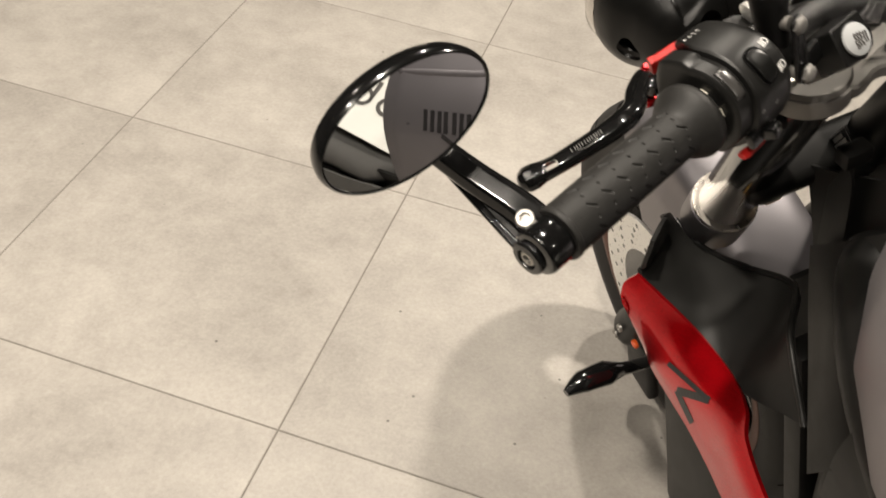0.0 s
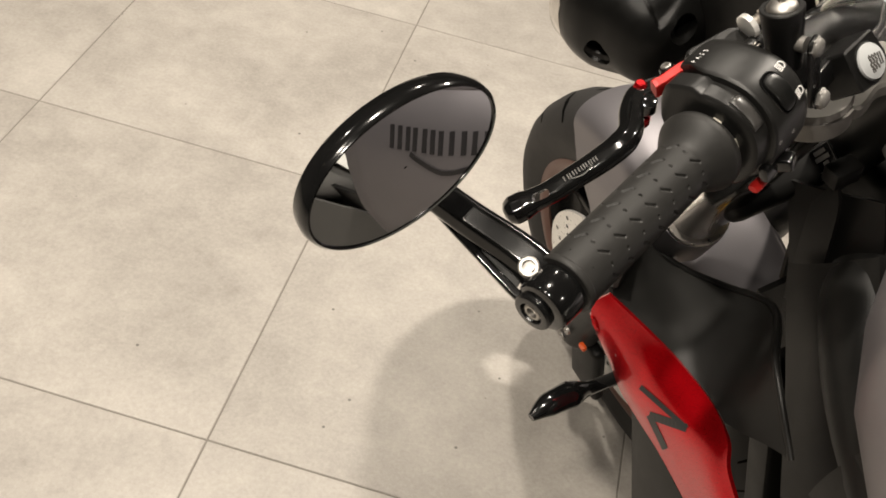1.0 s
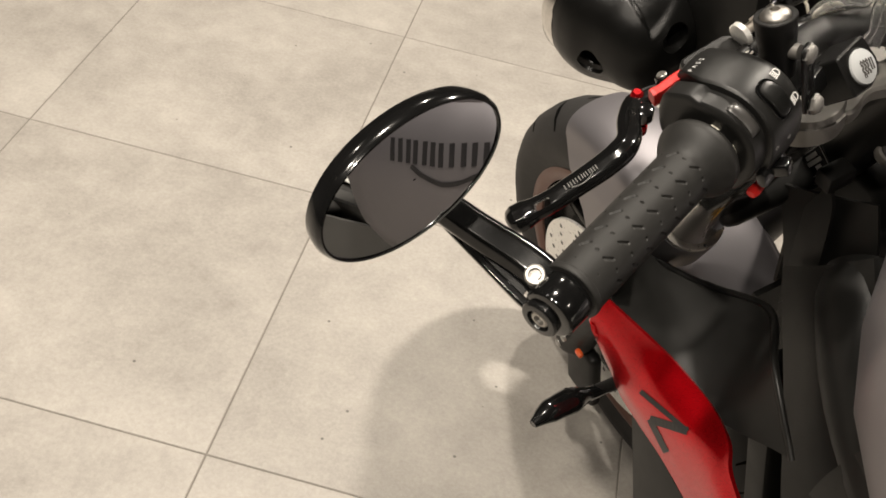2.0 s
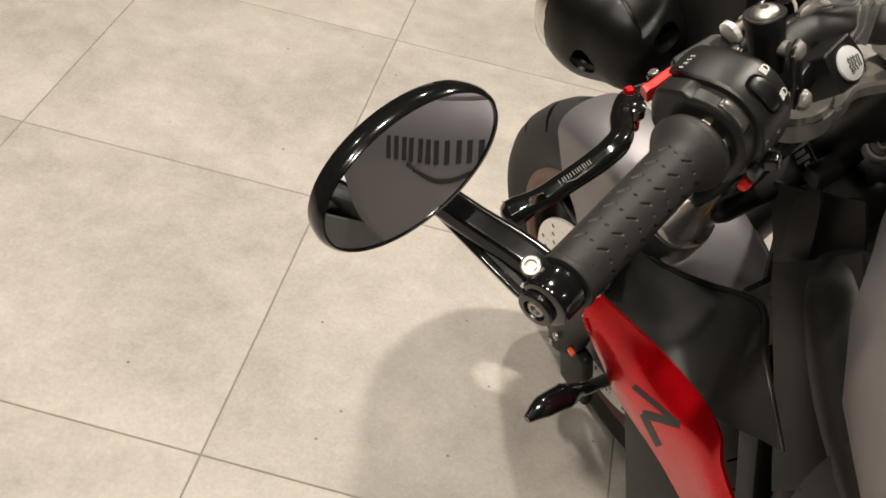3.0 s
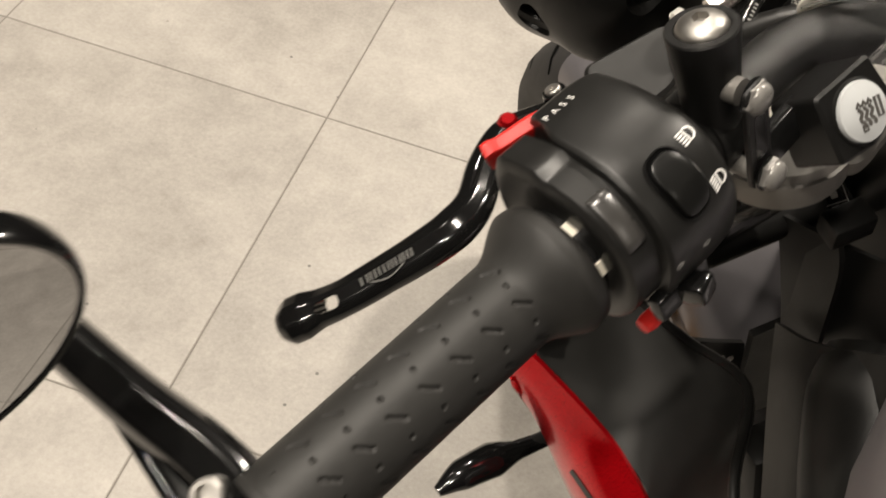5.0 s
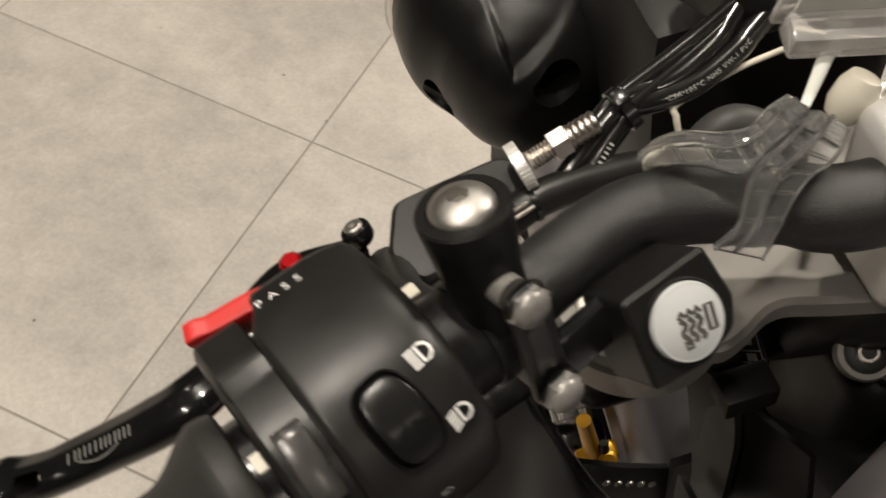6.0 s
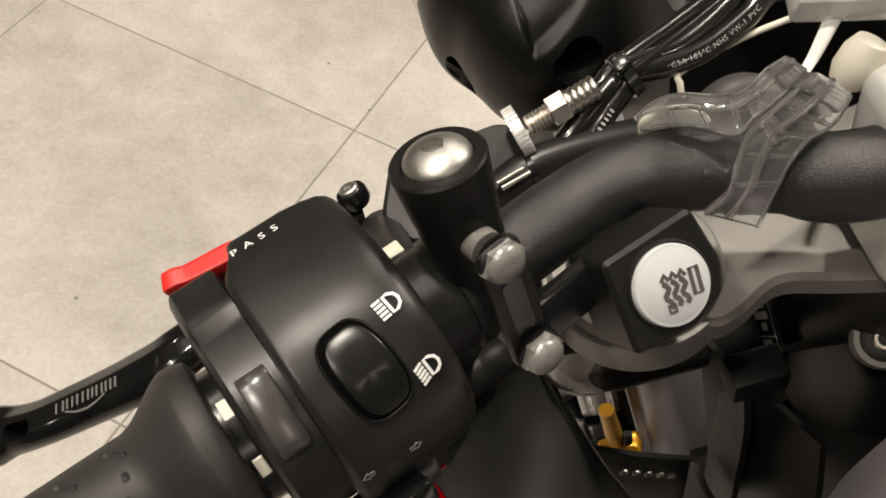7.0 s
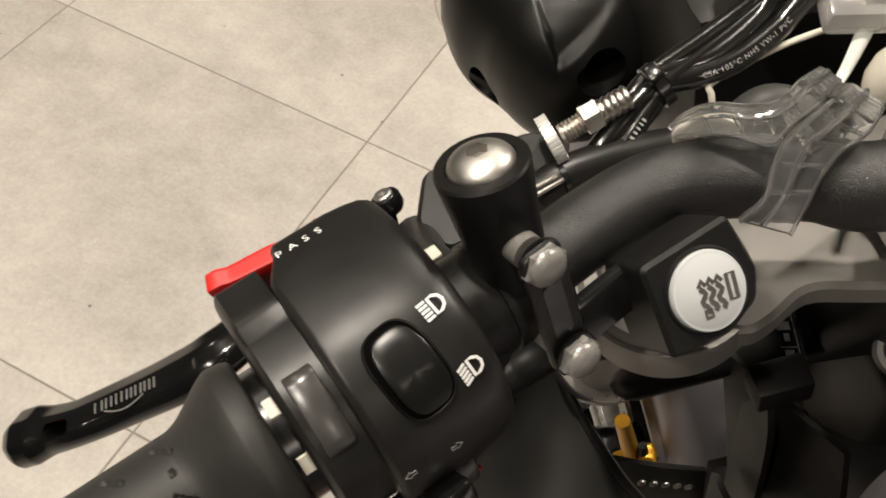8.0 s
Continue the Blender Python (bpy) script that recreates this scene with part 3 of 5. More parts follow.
def case_place(s0, th0, turn=0.0, scale=1.0):
    """Lays 2D drawings on the housing: x along the bar, y forwards round it."""
    r0 = radius_at(th0)
    c, k = math.cos(turn), math.sin(turn)

    def place(x, y, h):
        x, y = c * x - k * y, k * x + c * y
        return on_case(s0 + x, th0 + y / r0, h, scale)
    return place


def plate_place(x, y, h):
    """On the flat top of the housing, by its front edge."""
    return on_case(0.0805 + x, radians(49.0) + y / 0.040, h)


for i, (ch, x) in enumerate(zip("PASS", (-0.0060, -0.0020, 0.0019, 0.0056))):
    part("pass_letter", lettering(ch, 0.0039, lambda a, b, h, x=x: plate_place(a + x, b, h), 0.00012), PRINT, case, "white printed letter", smooth=False)


def lamp_icon(name, s0, th0, slant):
    place = case_place(s0, radians(th0), 0.12)
    d = [(0.0002, -0.0022), (0.0002, 0.0022), (0.0016, 0.0021), (0.0028, 0.0013), (0.0032, 0.0), (0.0028, -0.0013), (0.0016, -0.0021)]
    pieces = [ribbon(d, 0.00078, place, 0.00015, closed=True)]
    for k in range(5):
        y = -0.0021 + 0.00105 * k
        pieces.append(ribbon([(-0.0030, y - slant), (-0.0006, y)], 0.00066, place, 0.00015))
    part(name, merge(*pieces), PRINT, case, "white printed headlamp symbol", smooth=False)


lamp_icon("high_beam_symbol", 0.0955, -14.5, 0.0)
lamp_icon("low_beam_symbol", 0.0955, -43.5, 0.0008)

# dip switch: an oval rocker in a sunken ring
RS, RT = 0.0832, radians(-30.5)


def oval_on_case(a, b, h, n=48, power=2.6):
    place = case_place(RS, RT, 0.12)
    out = []
    for k in range(n):
        t = 2 * math.pi * k / n
        c, q = math.cos(t), math.sin(t)
        out.append(place(a * math.copysign(abs(c) ** (2 / power), c), b * math.copysign(abs(q) ** (2 / power), q), h))
    return out


def rocker_mesh():
    """A rocker whose face folds along its middle into two flat slopes."""
    def level(h, k):
        place = case_place(RS + 0.0004, RT, 0.12)
        ring = []
        for i in range(48):
            t = 2 * math.pi * i / 48
            c, q = math.cos(t), math.sin(t)
            x = 0.0065 * k * math.copysign(abs(c) ** (2 / 3.0), c)
            y = 0.0110 * k * math.copysign(abs(q) ** (2 / 3.0), q)
            ring.append(place(x, y - 0.0003, h - 0.12 * abs(y + 0.0010)))
        return ring
    return skin([level(0.0, 1.0), level(0.0016, 1.0), level(0.0022, 0.97), level(0.0024, 0.91), level(0.0024, 0.6), level(0.0024, 0.3), level(0.0024, 0.02)])


part("rocker_rim", skin([oval_on_case(0.0082, 0.0127, -0.0003, 48, 3.0), oval_on_case(0.0078, 0.0123, 0.0007, 48, 3.0), oval_on_case(0.0074, 0.0119, 0.0006, 48, 3.0), oval_on_case(0.0072, 0.0117, -0.0004, 48, 3.0)], cap=False), GLOSSP, case)
# Flat black ring standing in for the shade inside the rocker's gap.
part("rocker_gap_shade", skin([oval_on_case(0.0073, 0.0118, 0.0002, 48, 3.0), oval_on_case(0.004, 0.007, 0.0002, 48, 3.0)], cap=False), RECESS_SHADE, case)
part("rocker", rocker_mesh(), ROCKER, case, "gloss black oval dip switch folded along its middle")


def window_mesh():
    rings = []
    for s, h in ((0.0575, -0.0006), (0.0577, 0.0010), (0.0581, 0.0013), (0.0649, 0.0013), (0.0653, 0.0010), (0.0655, -0.0006)):
        rings.append([on_case(s, radians(a), h - (0.0018 if a in (-46, -2) else 0.0), 0.872) for a in range(-46, -1, 4)])
    return skin(rings, closed=False)


part("collar_pad", window_mesh(), SMOKE, case, "smooth raised rectangle on the collar")


def arrow_icon(s0, th0, way):
    place = case_place(s0, radians(th0), 0.0)
    k = way
    pts = [(0.0016 * k, 0), (0.0, 0.0014), (0.0, 0.0006), (-0.0015 * k, 0.0006), (-0.0015 * k, -0.0006), (0.0, -0.0006), (0.0, -0.0014)]
    part("arrow_symbol", ribbon(pts, 0.0003, place, 0.00015, closed=True), GREYPRINT, case, smooth=False)


arrow_icon(0.0845, -75, 1)
arrow_icon(0.0715, -73, -1)
# indicator switch and horn below the edge
isw = bar_axis(0.0755, -0.0315, -0.0105, (0.05, -0.85, 0.45), (0, 0.4, 1))
part("indicator_slot", box((0.026, 0.010, 0.006), isw, 0.002), GLOSSP, case)
part("indicator_switch", box((0.0105, 0.0085, 0.013), isw @ Matrix.Translation((0.002, 0.0, 0.004)) @ Matrix.Rotation(0.25, 4, "Y"), 0.0022, 3), GLOSS, case, "black indicator switch")
part("horn_button", tube([W(0.0600, -0.0305, -0.0205), W(0.0640, -0.0305, -0.0212), W(0.0770, -0.0303, -0.0226), W(0.0910, -0.0300, -0.0240)], [0.0028, 0.0036, 0.0028, 0.0006], 12, 5, 0.6, BW), REDPLA, case, "small pointed red button below the housing")
# pass trigger: red finger piece at the front
part("pass_trigger", prism([W(0.0578, 0.0418, 0.0100), W(0.0592, 0.0412, 0.0104), W(0.0625, 0.0402, 0.0106), W(0.0690, 0.0388, 0.0116), W(0.0745, 0.0376, 0.0124), W(0.0790, 0.0362, 0.0130)], eased([(-1, -0.72), (-0.9, 0.40), (-0.35, 0.50), (0.7, 0.5), (1, 0.3), (1, -0.62), (0.6, -0.72)], 0.12), [0.0054, 0.0056, 0.0052, 0.0054, 0.0056, 0.0056], BU, 6), REDPLA, case, "red headlamp flash trigger")

# ---- clutch lever and perch ----
LEVER = [W(0.121, 0.062, -0.0435), W(0.110, 0.0655, -0.0425), W(0.094, 0.068, -0.040), W(0.076, 0.061, -0.036), W(0.060, 0.0505, -0.0315), W(0.047, 0.0475, -0.0305), W(0.034, 0.0505, -0.0350), W(0.018, 0.0565, -0.0415), W(0.002, 0.0625, -0.0470), W(-0.0075, 0.0682, -0.0518), W(-0.0130, 0.0714, -0.0542), W(-0.0180, 0.0742, -0.0564), W(-0.0212, 0.0760, -0.0578), W(-0.0226, 0.0768, -0.0584)]
BLADE = [(-1.0, -0.30), (-1.0, 0.16), (-0.62, 0.58), (0.16, 0.62), (0.94, 0.10), (1.0, -0.28), (0.72, -0.56), (-0.72, -0.56)]


def lever_mesh():
    wide = [0.0050, 0.0064, 0.0074, 0.0076, 0.0078, 0.0086, 0.0086, 0.0081, 0.0078, 0.0084, 0.0100, 0.0100, 0.0072, 0.0030]
    view = Vector((0.12, -0.58, 0.80)).normalized()
    along = (W(0.002, 0.0625, -0.0470) - W(-0.0085, 0.0690, -0.0525)).normalized()
    cross = view.cross(along).normalized()
    slot = box((0.0105, 0.0048, 0.05), basis(W(-0.0029, 0.0650, -0.0497), along, cross, along.cross(cross)), 0.0018, 2)
    dent = tube([W(0.090, 0.0700, -0.0330), W(0.080, 0.0660, -0.0308), W(0.070, 0.0600, -0.0285), W(0.061, 0.0540, -0.0265)], [0.0018, 0.0026, 0.0026, 0.0016], 10, 5)
    return cut(prism(LEVER, eased(BLADE, 0.15), wide, BW, 7), slot, dent)


lever = part("clutch_lever", lever_mesh(), GLOSS, moto, "gloss black short clutch lever with bevelled blade and slotted end")


def lever_place(x, y, h):
    """On the upper face of the blade: x along it inwards, y across."""
    a, b = W(0.002, 0.0625, -0.0470), W(0.034, 0.0505, -0.0350)
    d = (b - a).normalized()
    n = BW
    n = (n - d * n.dot(d)).normalized()
    return (a + b) / 2 + d * (x + 0.002) + n.cross(d) * (y - 0.0014) + n * (0.0051 + h)


# the maker's mark: plain upright bars and a curved line
bars, arc = mark_stems(lever_place, 0.0245, 0.0034, 0.0007, 0.0002)
for b in bars + [arc]:
    part("lever_mark", b, LASER, lever, smooth=False)
# red span adjuster
part("span_adjuster", merge(lathe([(0, 0.0036), (0.0006, 0.0048), (0.0070, 0.0046), (0.0110, 0.0042), (0.0124, 0.0028)], bar_axis(0.0970, 0.0690, -0.0462, (0, 0.05, 1)), 8), box((0.012, 0.005, 0.005), bar_axis(0.1020, 0.0670, -0.0420, (0, 0.05, 1), (0, 1, 0)) @ Matrix.Rotation(0.5, 4, "Z"), 0.001)), REDANO, lever, "red anodised lever adjuster knob")
part("adjuster_wheel", lathe([(-0.012, 0.0055), (-0.011, 0.0065), (-0.006, 0.0065), (-0.005, 0.005)], bar_axis(0.086, 0.060, -0.042, (0, 0.1, 1)), 18), REDANO, lever)
part("adjuster_barrel", lathe([(-0.005, 0.0060), (-0.004, 0.0066), (0.003, 0.0066), (0.004, 0.005)], bar_axis(0.088, 0.058, -0.038, (0, 0.1, 1)), 20), GLOSS, lever)

P0, P1 = W(0.1205, 0.0560, -0.0400), W(0.1690, 0.0470, -0.0340)
PD = (P1 - P0).normalized()
PN = BW - PD * BW.dot(PD)
PN.normalize()
PERCH = [(0.121, 0.048), (0.1345, 0.0637), (0.150, 0.0606), (0.173, 0.0556), (0.178, 0.048), (0.172, 0.036), (0.150, 0.031), (0.124, 0.033)]
perch = part("lever_perch", slab(PERCH, 0.018, basis(W(0, 0, -0.0475), BD, BU, BW), 0.0016, 0.004), PLASTIC, moto, "black clutch lever bracket with a flat top")
part("perch_screw", lathe([(0, 0.0046), (0.0012, 0.0046), (0.0016, 0.0040), (0.0016, 0.0022), (0.0006, 0.0020)], bar_axis(0.134, 0.040, -0.0297, (0, 0, 1)), 24), SATINSTEEL, perch)
part("perch_arm", tube([W(0.112, 0.010, -0.006), W(0.114, 0.03, -0.022), W(0.122, 0.05, -0.042)], [0.009, 0.008, 0.008], 16, 5), PLASTIC, perch)
part("perch_clamp", lathe([(0, 0.012), (0.0005, 0.0155), (0.0175, 0.0155), (0.018, 0.012)], bar_axis(0.1045, 0, 0, ALONG), 32), TEXTURED, perch)
part("pivot_boss", lathe([(-0.0015, 0.0034), (0.0, 0.0042), (0.0040, 0.0042), (0.0050, 0.0038)], bar_axis(0.1207, 0.0643, -0.0395, (-0.1, 0.50, 0.86)) @ Matrix.Diagonal((1.3, 1.15, 1, 1)), 28), GLOSS, perch)
part("pivot_screw", lathe([(0, 0.0034), (0.0012, 0.0034), (0.0017, 0.0029), (0.0017, 0.0013), (0.0008, 0.0010)], bar_axis(0.1207, 0.0643, -0.0395, (-0.1, 0.50, 0.86)) @ Matrix.Translation((0, 0, 0.0046)), 28), SATINSTEEL, perch, "flat steel pivot screw")
part("terminal", box((0.0065, 0.0045, 0.005), bar_axis(0.1114, 0.0215, -0.004, (0, 0, 1), (0, 1, 0)), 0.0008), CREAM, perch, "pale connector block")
# knurled adjuster
AX = (0.928, -0.218, 0.286)
ADJ = bar_axis(0.1705, 0.0440, -0.0232, AX)
part("adjuster_ring", lathe([(0, 0.0045), (0.0003, 0.0080), (0.0040, 0.0082), (0.0043, 0.0045)], ADJ, 48), BRIGHT, perch, "knurled bright adjuster ring")
for k in range(32):
    part("knurl", box((0.0009, 0.0009, 0.0038), ADJ @ Matrix.Rotation(2 * math.pi * k / 32, 4, "Z") @ Matrix.Translation((0.0082, 0, 0.0021)), 0.0), BRIGHT, perch, smooth=False)
rod = [(0, 0.003)]
for k in range(9):
    rod += [(0.0010 + 0.0013 * k, 0.0036), (0.0016 + 0.0013 * k, 0.003)]
part("threaded_rod", lathe(rod, ADJ @ Matrix.Translation((0, 0, 0.0053)), 18), STEEL, perch)
part("adjuster_nut", lathe([(0, 0.0035), (0.0003, 0.0054), (0.0060, 0.0054), (0.0065, 0.0044)], ADJ @ Matrix.Translation((0, 0, 0.0135)), 6), STEEL, perch, "bright hexagon cable nut")
nut = [(0, 0.004)]
for k in range(5):
    nut += [(0.0005 + 0.0022 * k, 0.0042), (0.0014 + 0.0022 * k, 0.0042), (0.0019 + 0.0022 * k, 0.0037)]
part("ribbed_ferrule", lathe(nut, ADJ @ Matrix.Translation((0, 0, 0.0195)), 20), STEEL, perch)
part("cable_sleeve", tube([W(0.160, 0.036, -0.034), W(0.1702, 0.0345, -0.0305), W(0.1822, 0.0309, -0.0292), W(0.1995, 0.0238, -0.0290), W(0.215, 0.016, -0.03)], 0.0062, 16, 6), PLASTIC, perch)
for lift in (0.0, 0.0024):
    part("cable_pin", tube([W(0.1568, 0.0318 + lift, -0.0266), W(0.1680, 0.0308 + lift, -0.0260)], [0.0008, 0.0008], 12, 1), STEEL, perch, "thin bright cable pin")
part("sleeve_ring", lathe([(0, 0.0040), (0.0003, 0.0058), (0.0022, 0.0058), (0.0025, 0.0040)], bar_axis(0.1680, 0.0335, -0.0300, (0.95, -0.2, 0.08)), 28), GLOSSP, perch)

# ---- domed boss on the bar ----
CAP = bar_axis(0.1237, -0.0003, 0.0142, (0.02, 0.36, 0.93))
boss = part("clamp_boss", lathe([(-0.008, 0.0090), (-0.004, 0.0098), (0.010, 0.0104), (0.029, 0.0121), (0.0310, 0.0122), (0.0316, 0.0117), (0.0316, 0.0091), (0.030, 0.0089)], CAP, 56), TEXTURED, moto, "black round mirror boss with a domed steel bolt")
dome = [(0.0296, 0.0002), (0.0296, 0.0087)] + [(0.0308 + 0.0048 * math.sin(a), 0.0088 * math.cos(a)) for a in (0.10, 0.25, 0.40, 0.55, 0.70, 0.85, 1.0, 1.15, 1.30, 1.45)] + [(0.0356, 0.0002)]
part("dome_bolt", cut(lathe(dome, CAP, 40), lathe([(0.0326, 0.0001), (0.0326, 0.0029), (0.038, 0.0030), (0.038, 0.0001)], CAP, 6)), SATINSTEEL, boss, "domed steel bolt with a hexagon socket")
part("bolt_socket", lathe([(0.03262, 0.0028), (0.03268, 0.0027), (0.0327, 0.0003)], CAP, 6), CAST, boss, smooth=False)
part("boss_clamp", lathe([(0, 0.0125), (0.0008, 0.0165), (0.019, 0.0165), (0.0198, 0.0125)], bar_axis(0.1150, 0.0, 0.0, ALONG), 36), TEXTURED, boss)

# ---- heated-grip switch on its bracket ----
HN = Vector((0.435, -0.491, 0.755)).normalized()
HC = W(0.1597, -0.0364, 0.0092)
HU = Vector((0.797, 0.601, -0.068))
HU = (HU - HN * HU.dot(HN)).normalized()
HF = basis(HC, HU, HN.cross(HU), HN)
FACE = [(-0.0184, 0.0060), (0.0060, 0.0195), (0.0152, 0.0055), (0.0154, -0.0028), (0.0076, -0.0114), (-0.0090, -0.0177)]
sw = part("grip_heater_switch", slab(FACE, 0.024, HF @ Matrix.Translation((0, 0, -0.0252)), 0.0012, 0.0022), TEXTURED, moto, "black switch box with a round white heater button")
part("button_rim", lathe([(-0.002, 0.0118), (-0.0008, 0.0118), (0.0002, 0.0114), (-0.0004, 0.0109), (-0.0014, 0.0108)], HF, 48), PLASTIC, sw)
part("button", lathe([(-0.002, 0.0107), (0.0004, 0.0107), (0.0010, 0.0103), (0.0011, 0.0094), (0.0014, 0.0090), (0.0015, 0.0002)], HF, 48), WHITE, sw, "round white button")


def button_place(x, y, h):
    c, k = math.cos(0.28), math.sin(0.28)
    x, y = x * 0.92, y * 0.92
    return HF @ Vector((c * x - k * y + 0.0014, k * x + c * y - 0.0002, 0.0015 + h))


# heat symbol: three waves over a bar pattern
for k in range(3):
    x = -0.0040 + 0.0026 * k
    part("heat_wave", ribbon([(x + 0.0008 * math.sin(q * 1.3), -0.0050 + 0.0009 * q) for q in range(9)], 0.0015, button_place, 0.0002), INK, sw, smooth=False)
    part("heat_wave", ribbon([(x - 0.001, 0.0026), (x + 0.0002, 0.0044), (x + 0.0012, 0.0026)], 0.0012, button_place, 0.0002), INK, sw, smooth=False)
part("heat_mark", ribbon([(0.0040, -0.0034), (0.0040, 0.0040), (0.0062, 0.0040), (0.0062, -0.0034)], 0.0012, button_place, 0.0002, closed=True), INK, sw, smooth=False)
part("heat_mark", ribbon([(-0.0046, -0.0062), (-0.0046, -0.0042), (-0.0026, -0.0042), (-0.0026, -0.0062)], 0.0009, button_place, 0.0002, closed=True), INK, sw, smooth=False)
bn = (BAR.to_3x3() @ Vector((0.06, -0.95, 0.30))).normalized()
bt = W(0.1239, -0.0184, 0.0323) - W(0.1253, -0.032, 0.0011)
by = (bt - bn * bt.dot(bn)).normalized()
BK = basis(W(0.1246, -0.0252, 0.0167) - bn * 0.0082, by.cross(bn), by, bn)
part("bracket", slab([(-0.0060, -0.0235), (0.0060, -0.0235), (0.0060, 0.0225), (-0.0060, 0.0225)], 0.0026, BK, 0.0006, 0.005), SATIN, sw, "black metal switch bracket")
part("bracket_slot", slab([(-0.0030, -0.010), (0.0030, -0.010), (0.0030, 0.010), (-0.0030, 0.010)], 0.0005, BK @ Matrix.Translation((0, 0, 0.0024)), 0.0001, 0.002), GLOSSP, sw)
part("bracket_arm", box((0.030, 0.012, 0.006), bar_axis(0.139, -0.020, 0.000, (0, -0.8, 0.6), (1, 0, 0.1)) @ Matrix.Rotation(1.57, 4, "Z"), 0.001), GLOSSP, sw)
for s, u, w in ((0.1240, -0.0178, 0.0318), (0.1255, -0.0315, 0.0004)):
    m = bar_axis(s, u, w, (0.06, -0.95, 0.30)) @ Matrix.Translation((0, 0, -0.0056))
    part("washer", lathe([(-0.0002, 0.0040), (0.0, 0.0064), (0.0008, 0.0066), (0.0012, 0.0058)], m, 28), GLOSSP, sw)
    part("hex_bolt", merge(lathe([(0.0010, 0.0063), (0.0030, 0.0063), (0.0036, 0.0055)], m, 6), lathe([(0.0030, 0.0054), (0.0042, 0.0052), (0.0052, 0.0044), (0.0058, 0.0031), (0.0060, 0.0006)], m, 28)), BOLTCAP, sw, "pale rounded bolt head")
    part("spacer", lathe([(-0.0118, 0.0030), (-0.0115, 0.0046), (-0.0036, 0.0046), (-0.0034, 0.0034)], m, 28), CAST, sw, "grey metal spacer")

# ---- top yoke, fork, headstock ----
UP = Vector((0, 0, 1))
YOKE = basis(K(-0.295, 0, 0.950), KL, -KF, KU)
YA = [(0.104, -0.032), (0.104, 0.018), (0.0915, 0.027), (0.082, 0.0240), (0.068, 0.0158), (0.050, 0.0220), (0.0, 0.036), (-0.050, 0.0220), (-0.068, 0.0158), (-0.082, 0.0240), (-0.0915, 0.027), (-0.104, 0.018), (-0.104, -0.032), (0.0, -0.045)]
yoke = part("top_yoke", slab(YA, 0.012, YOKE @ Matrix.Translation((0, 0, 0.0095)), 0.002, 0.012), CAST, moto, "grey cast aluminium top fork yoke")
for side in (1, -1):
    m = YOKE @ Matrix.Translation((0.109 * side, -0.002, 0))
    part("fork_boss", lathe([(0.004, 0.0285), (0.006, 0.0308), (0.018, 0.0313), (0.0205, 0.0306), (0.0205, 0.0290), (0.023, 0.0282), (0.0245, 0.0270), (0.0245, 0.0248)], m, 56), CAST, yoke)
    top, low = K(-0.299, 0.109 * side, 0.972), K(0.0, 0.104 * side, 0.30)
    ax = (low - top).normalized()
    m = axis_frame(top, ax, KF)
    leg = part("fork_leg", lathe([(0.0, 0.020), (0.002, 0.0245), (0.26, 0.0245), (0.262, 0.023)], m, 36), GLOSS, moto, "black fork tube")
    part("fork_cap", lathe([(-0.005, 0.001), (-0.005, 0.009), (-0.002, 0.011), (-0.001, 0.021), (0.002, 0.0245)], m, 36), STEEL, leg)
    part("fork_collar", lathe([(0.243, 0.0265), (0.244, 0.0308), (0.247, 0.0312), (0.290, 0.0312), (0.293, 0.029), (0.294, 0.0265)], m, 40), GREY, leg, "grey fork collar with a bright lip")
    part("collar_lip", lathe([(0.2385, 0.0265), (0.239, 0.0302), (0.242, 0.0306), (0.2435, 0.0290)], m, 40), STEEL, leg)
    part("slider", lathe([(0.25, 0.0215), (0.50, 0.0215), (0.56, 0.024), (0.70, 0.024), (0.74, 0.030), (0.765, 0.026), (0.77, 0.012)], m, 28), DARK, leg)
    for q in (0.71, 0.745):
        bolt(axis_frame(top + ax * q + KL * 0.028 * side, KL * side, KU), 0.006, 0.004, "pinch_bolt", leg, ZINC)
part("lower_yoke", box((0.24, 0.045, 0.030), basis(K(-0.240, 0, 0.815), KL, (KF * 0.912 + KU * 0.41), (KU * 0.912 - KF * 0.41)), 0.012, 3), DARK, moto)
part("stem_nut", lathe([(0, 0.018), (0.010, 0.018), (0.012, 0.014), (0.012, 0.008), (0.004, 0.007)], axis_frame(K(-0.30, 0, 0.972), KU, KF), 6), STEEL, moto)
part("headstock", tube([K(-0.31, 0, 0.95), K(-0.22, 0, 0.76)], [0.023, 0.023], 24, 1), DARK, moto)
part("fork_foot", box((0.020, 0.070, 0.125), basis(K(-0.002, 0.096, 0.205), KL, KF, KU), 0.008, 3), DARK, moto, "black fork foot beside the brake disc")
part("amber_reflector", box((0.008, 0.013, 0.009), basis(K(-0.034, 0.123, 0.308), KL, KF, KU), 0.003), ORANGE, moto)
part("hose_guide", box((0.020, 0.014, 0.018), basis(K(-0.226, 0.078, 0.770), KL, KF, KU), 0.004, 3), CREAM, moto, "pale plastic hose guide")
# brake hose and gold union low by the fork
part("hose_union", tube([K(-0.172, 0.0930, 0.580), K(-0.174, 0.0905, 0.552), K(-0.176, 0.0880, 0.524)], [0.0058, 0.0064, 0.0070], 14, 4), GOLD, moto, "gold anodised valve")
part("union_body", box((0.034, 0.015, 0.015), basis(K(-0.176, 0.0850, 0.514), KL, KF, KU), 0.004, 3), GOLD, moto)
part("union_cap", lathe([(0, 0.0065), (0.004, 0.0075), (0.010, 0.0075), (0.012, 0.005)], axis_frame(K(-0.184, 0.080, 0.522), KU - KF * 0.6, KF), 18), GOLD, moto)
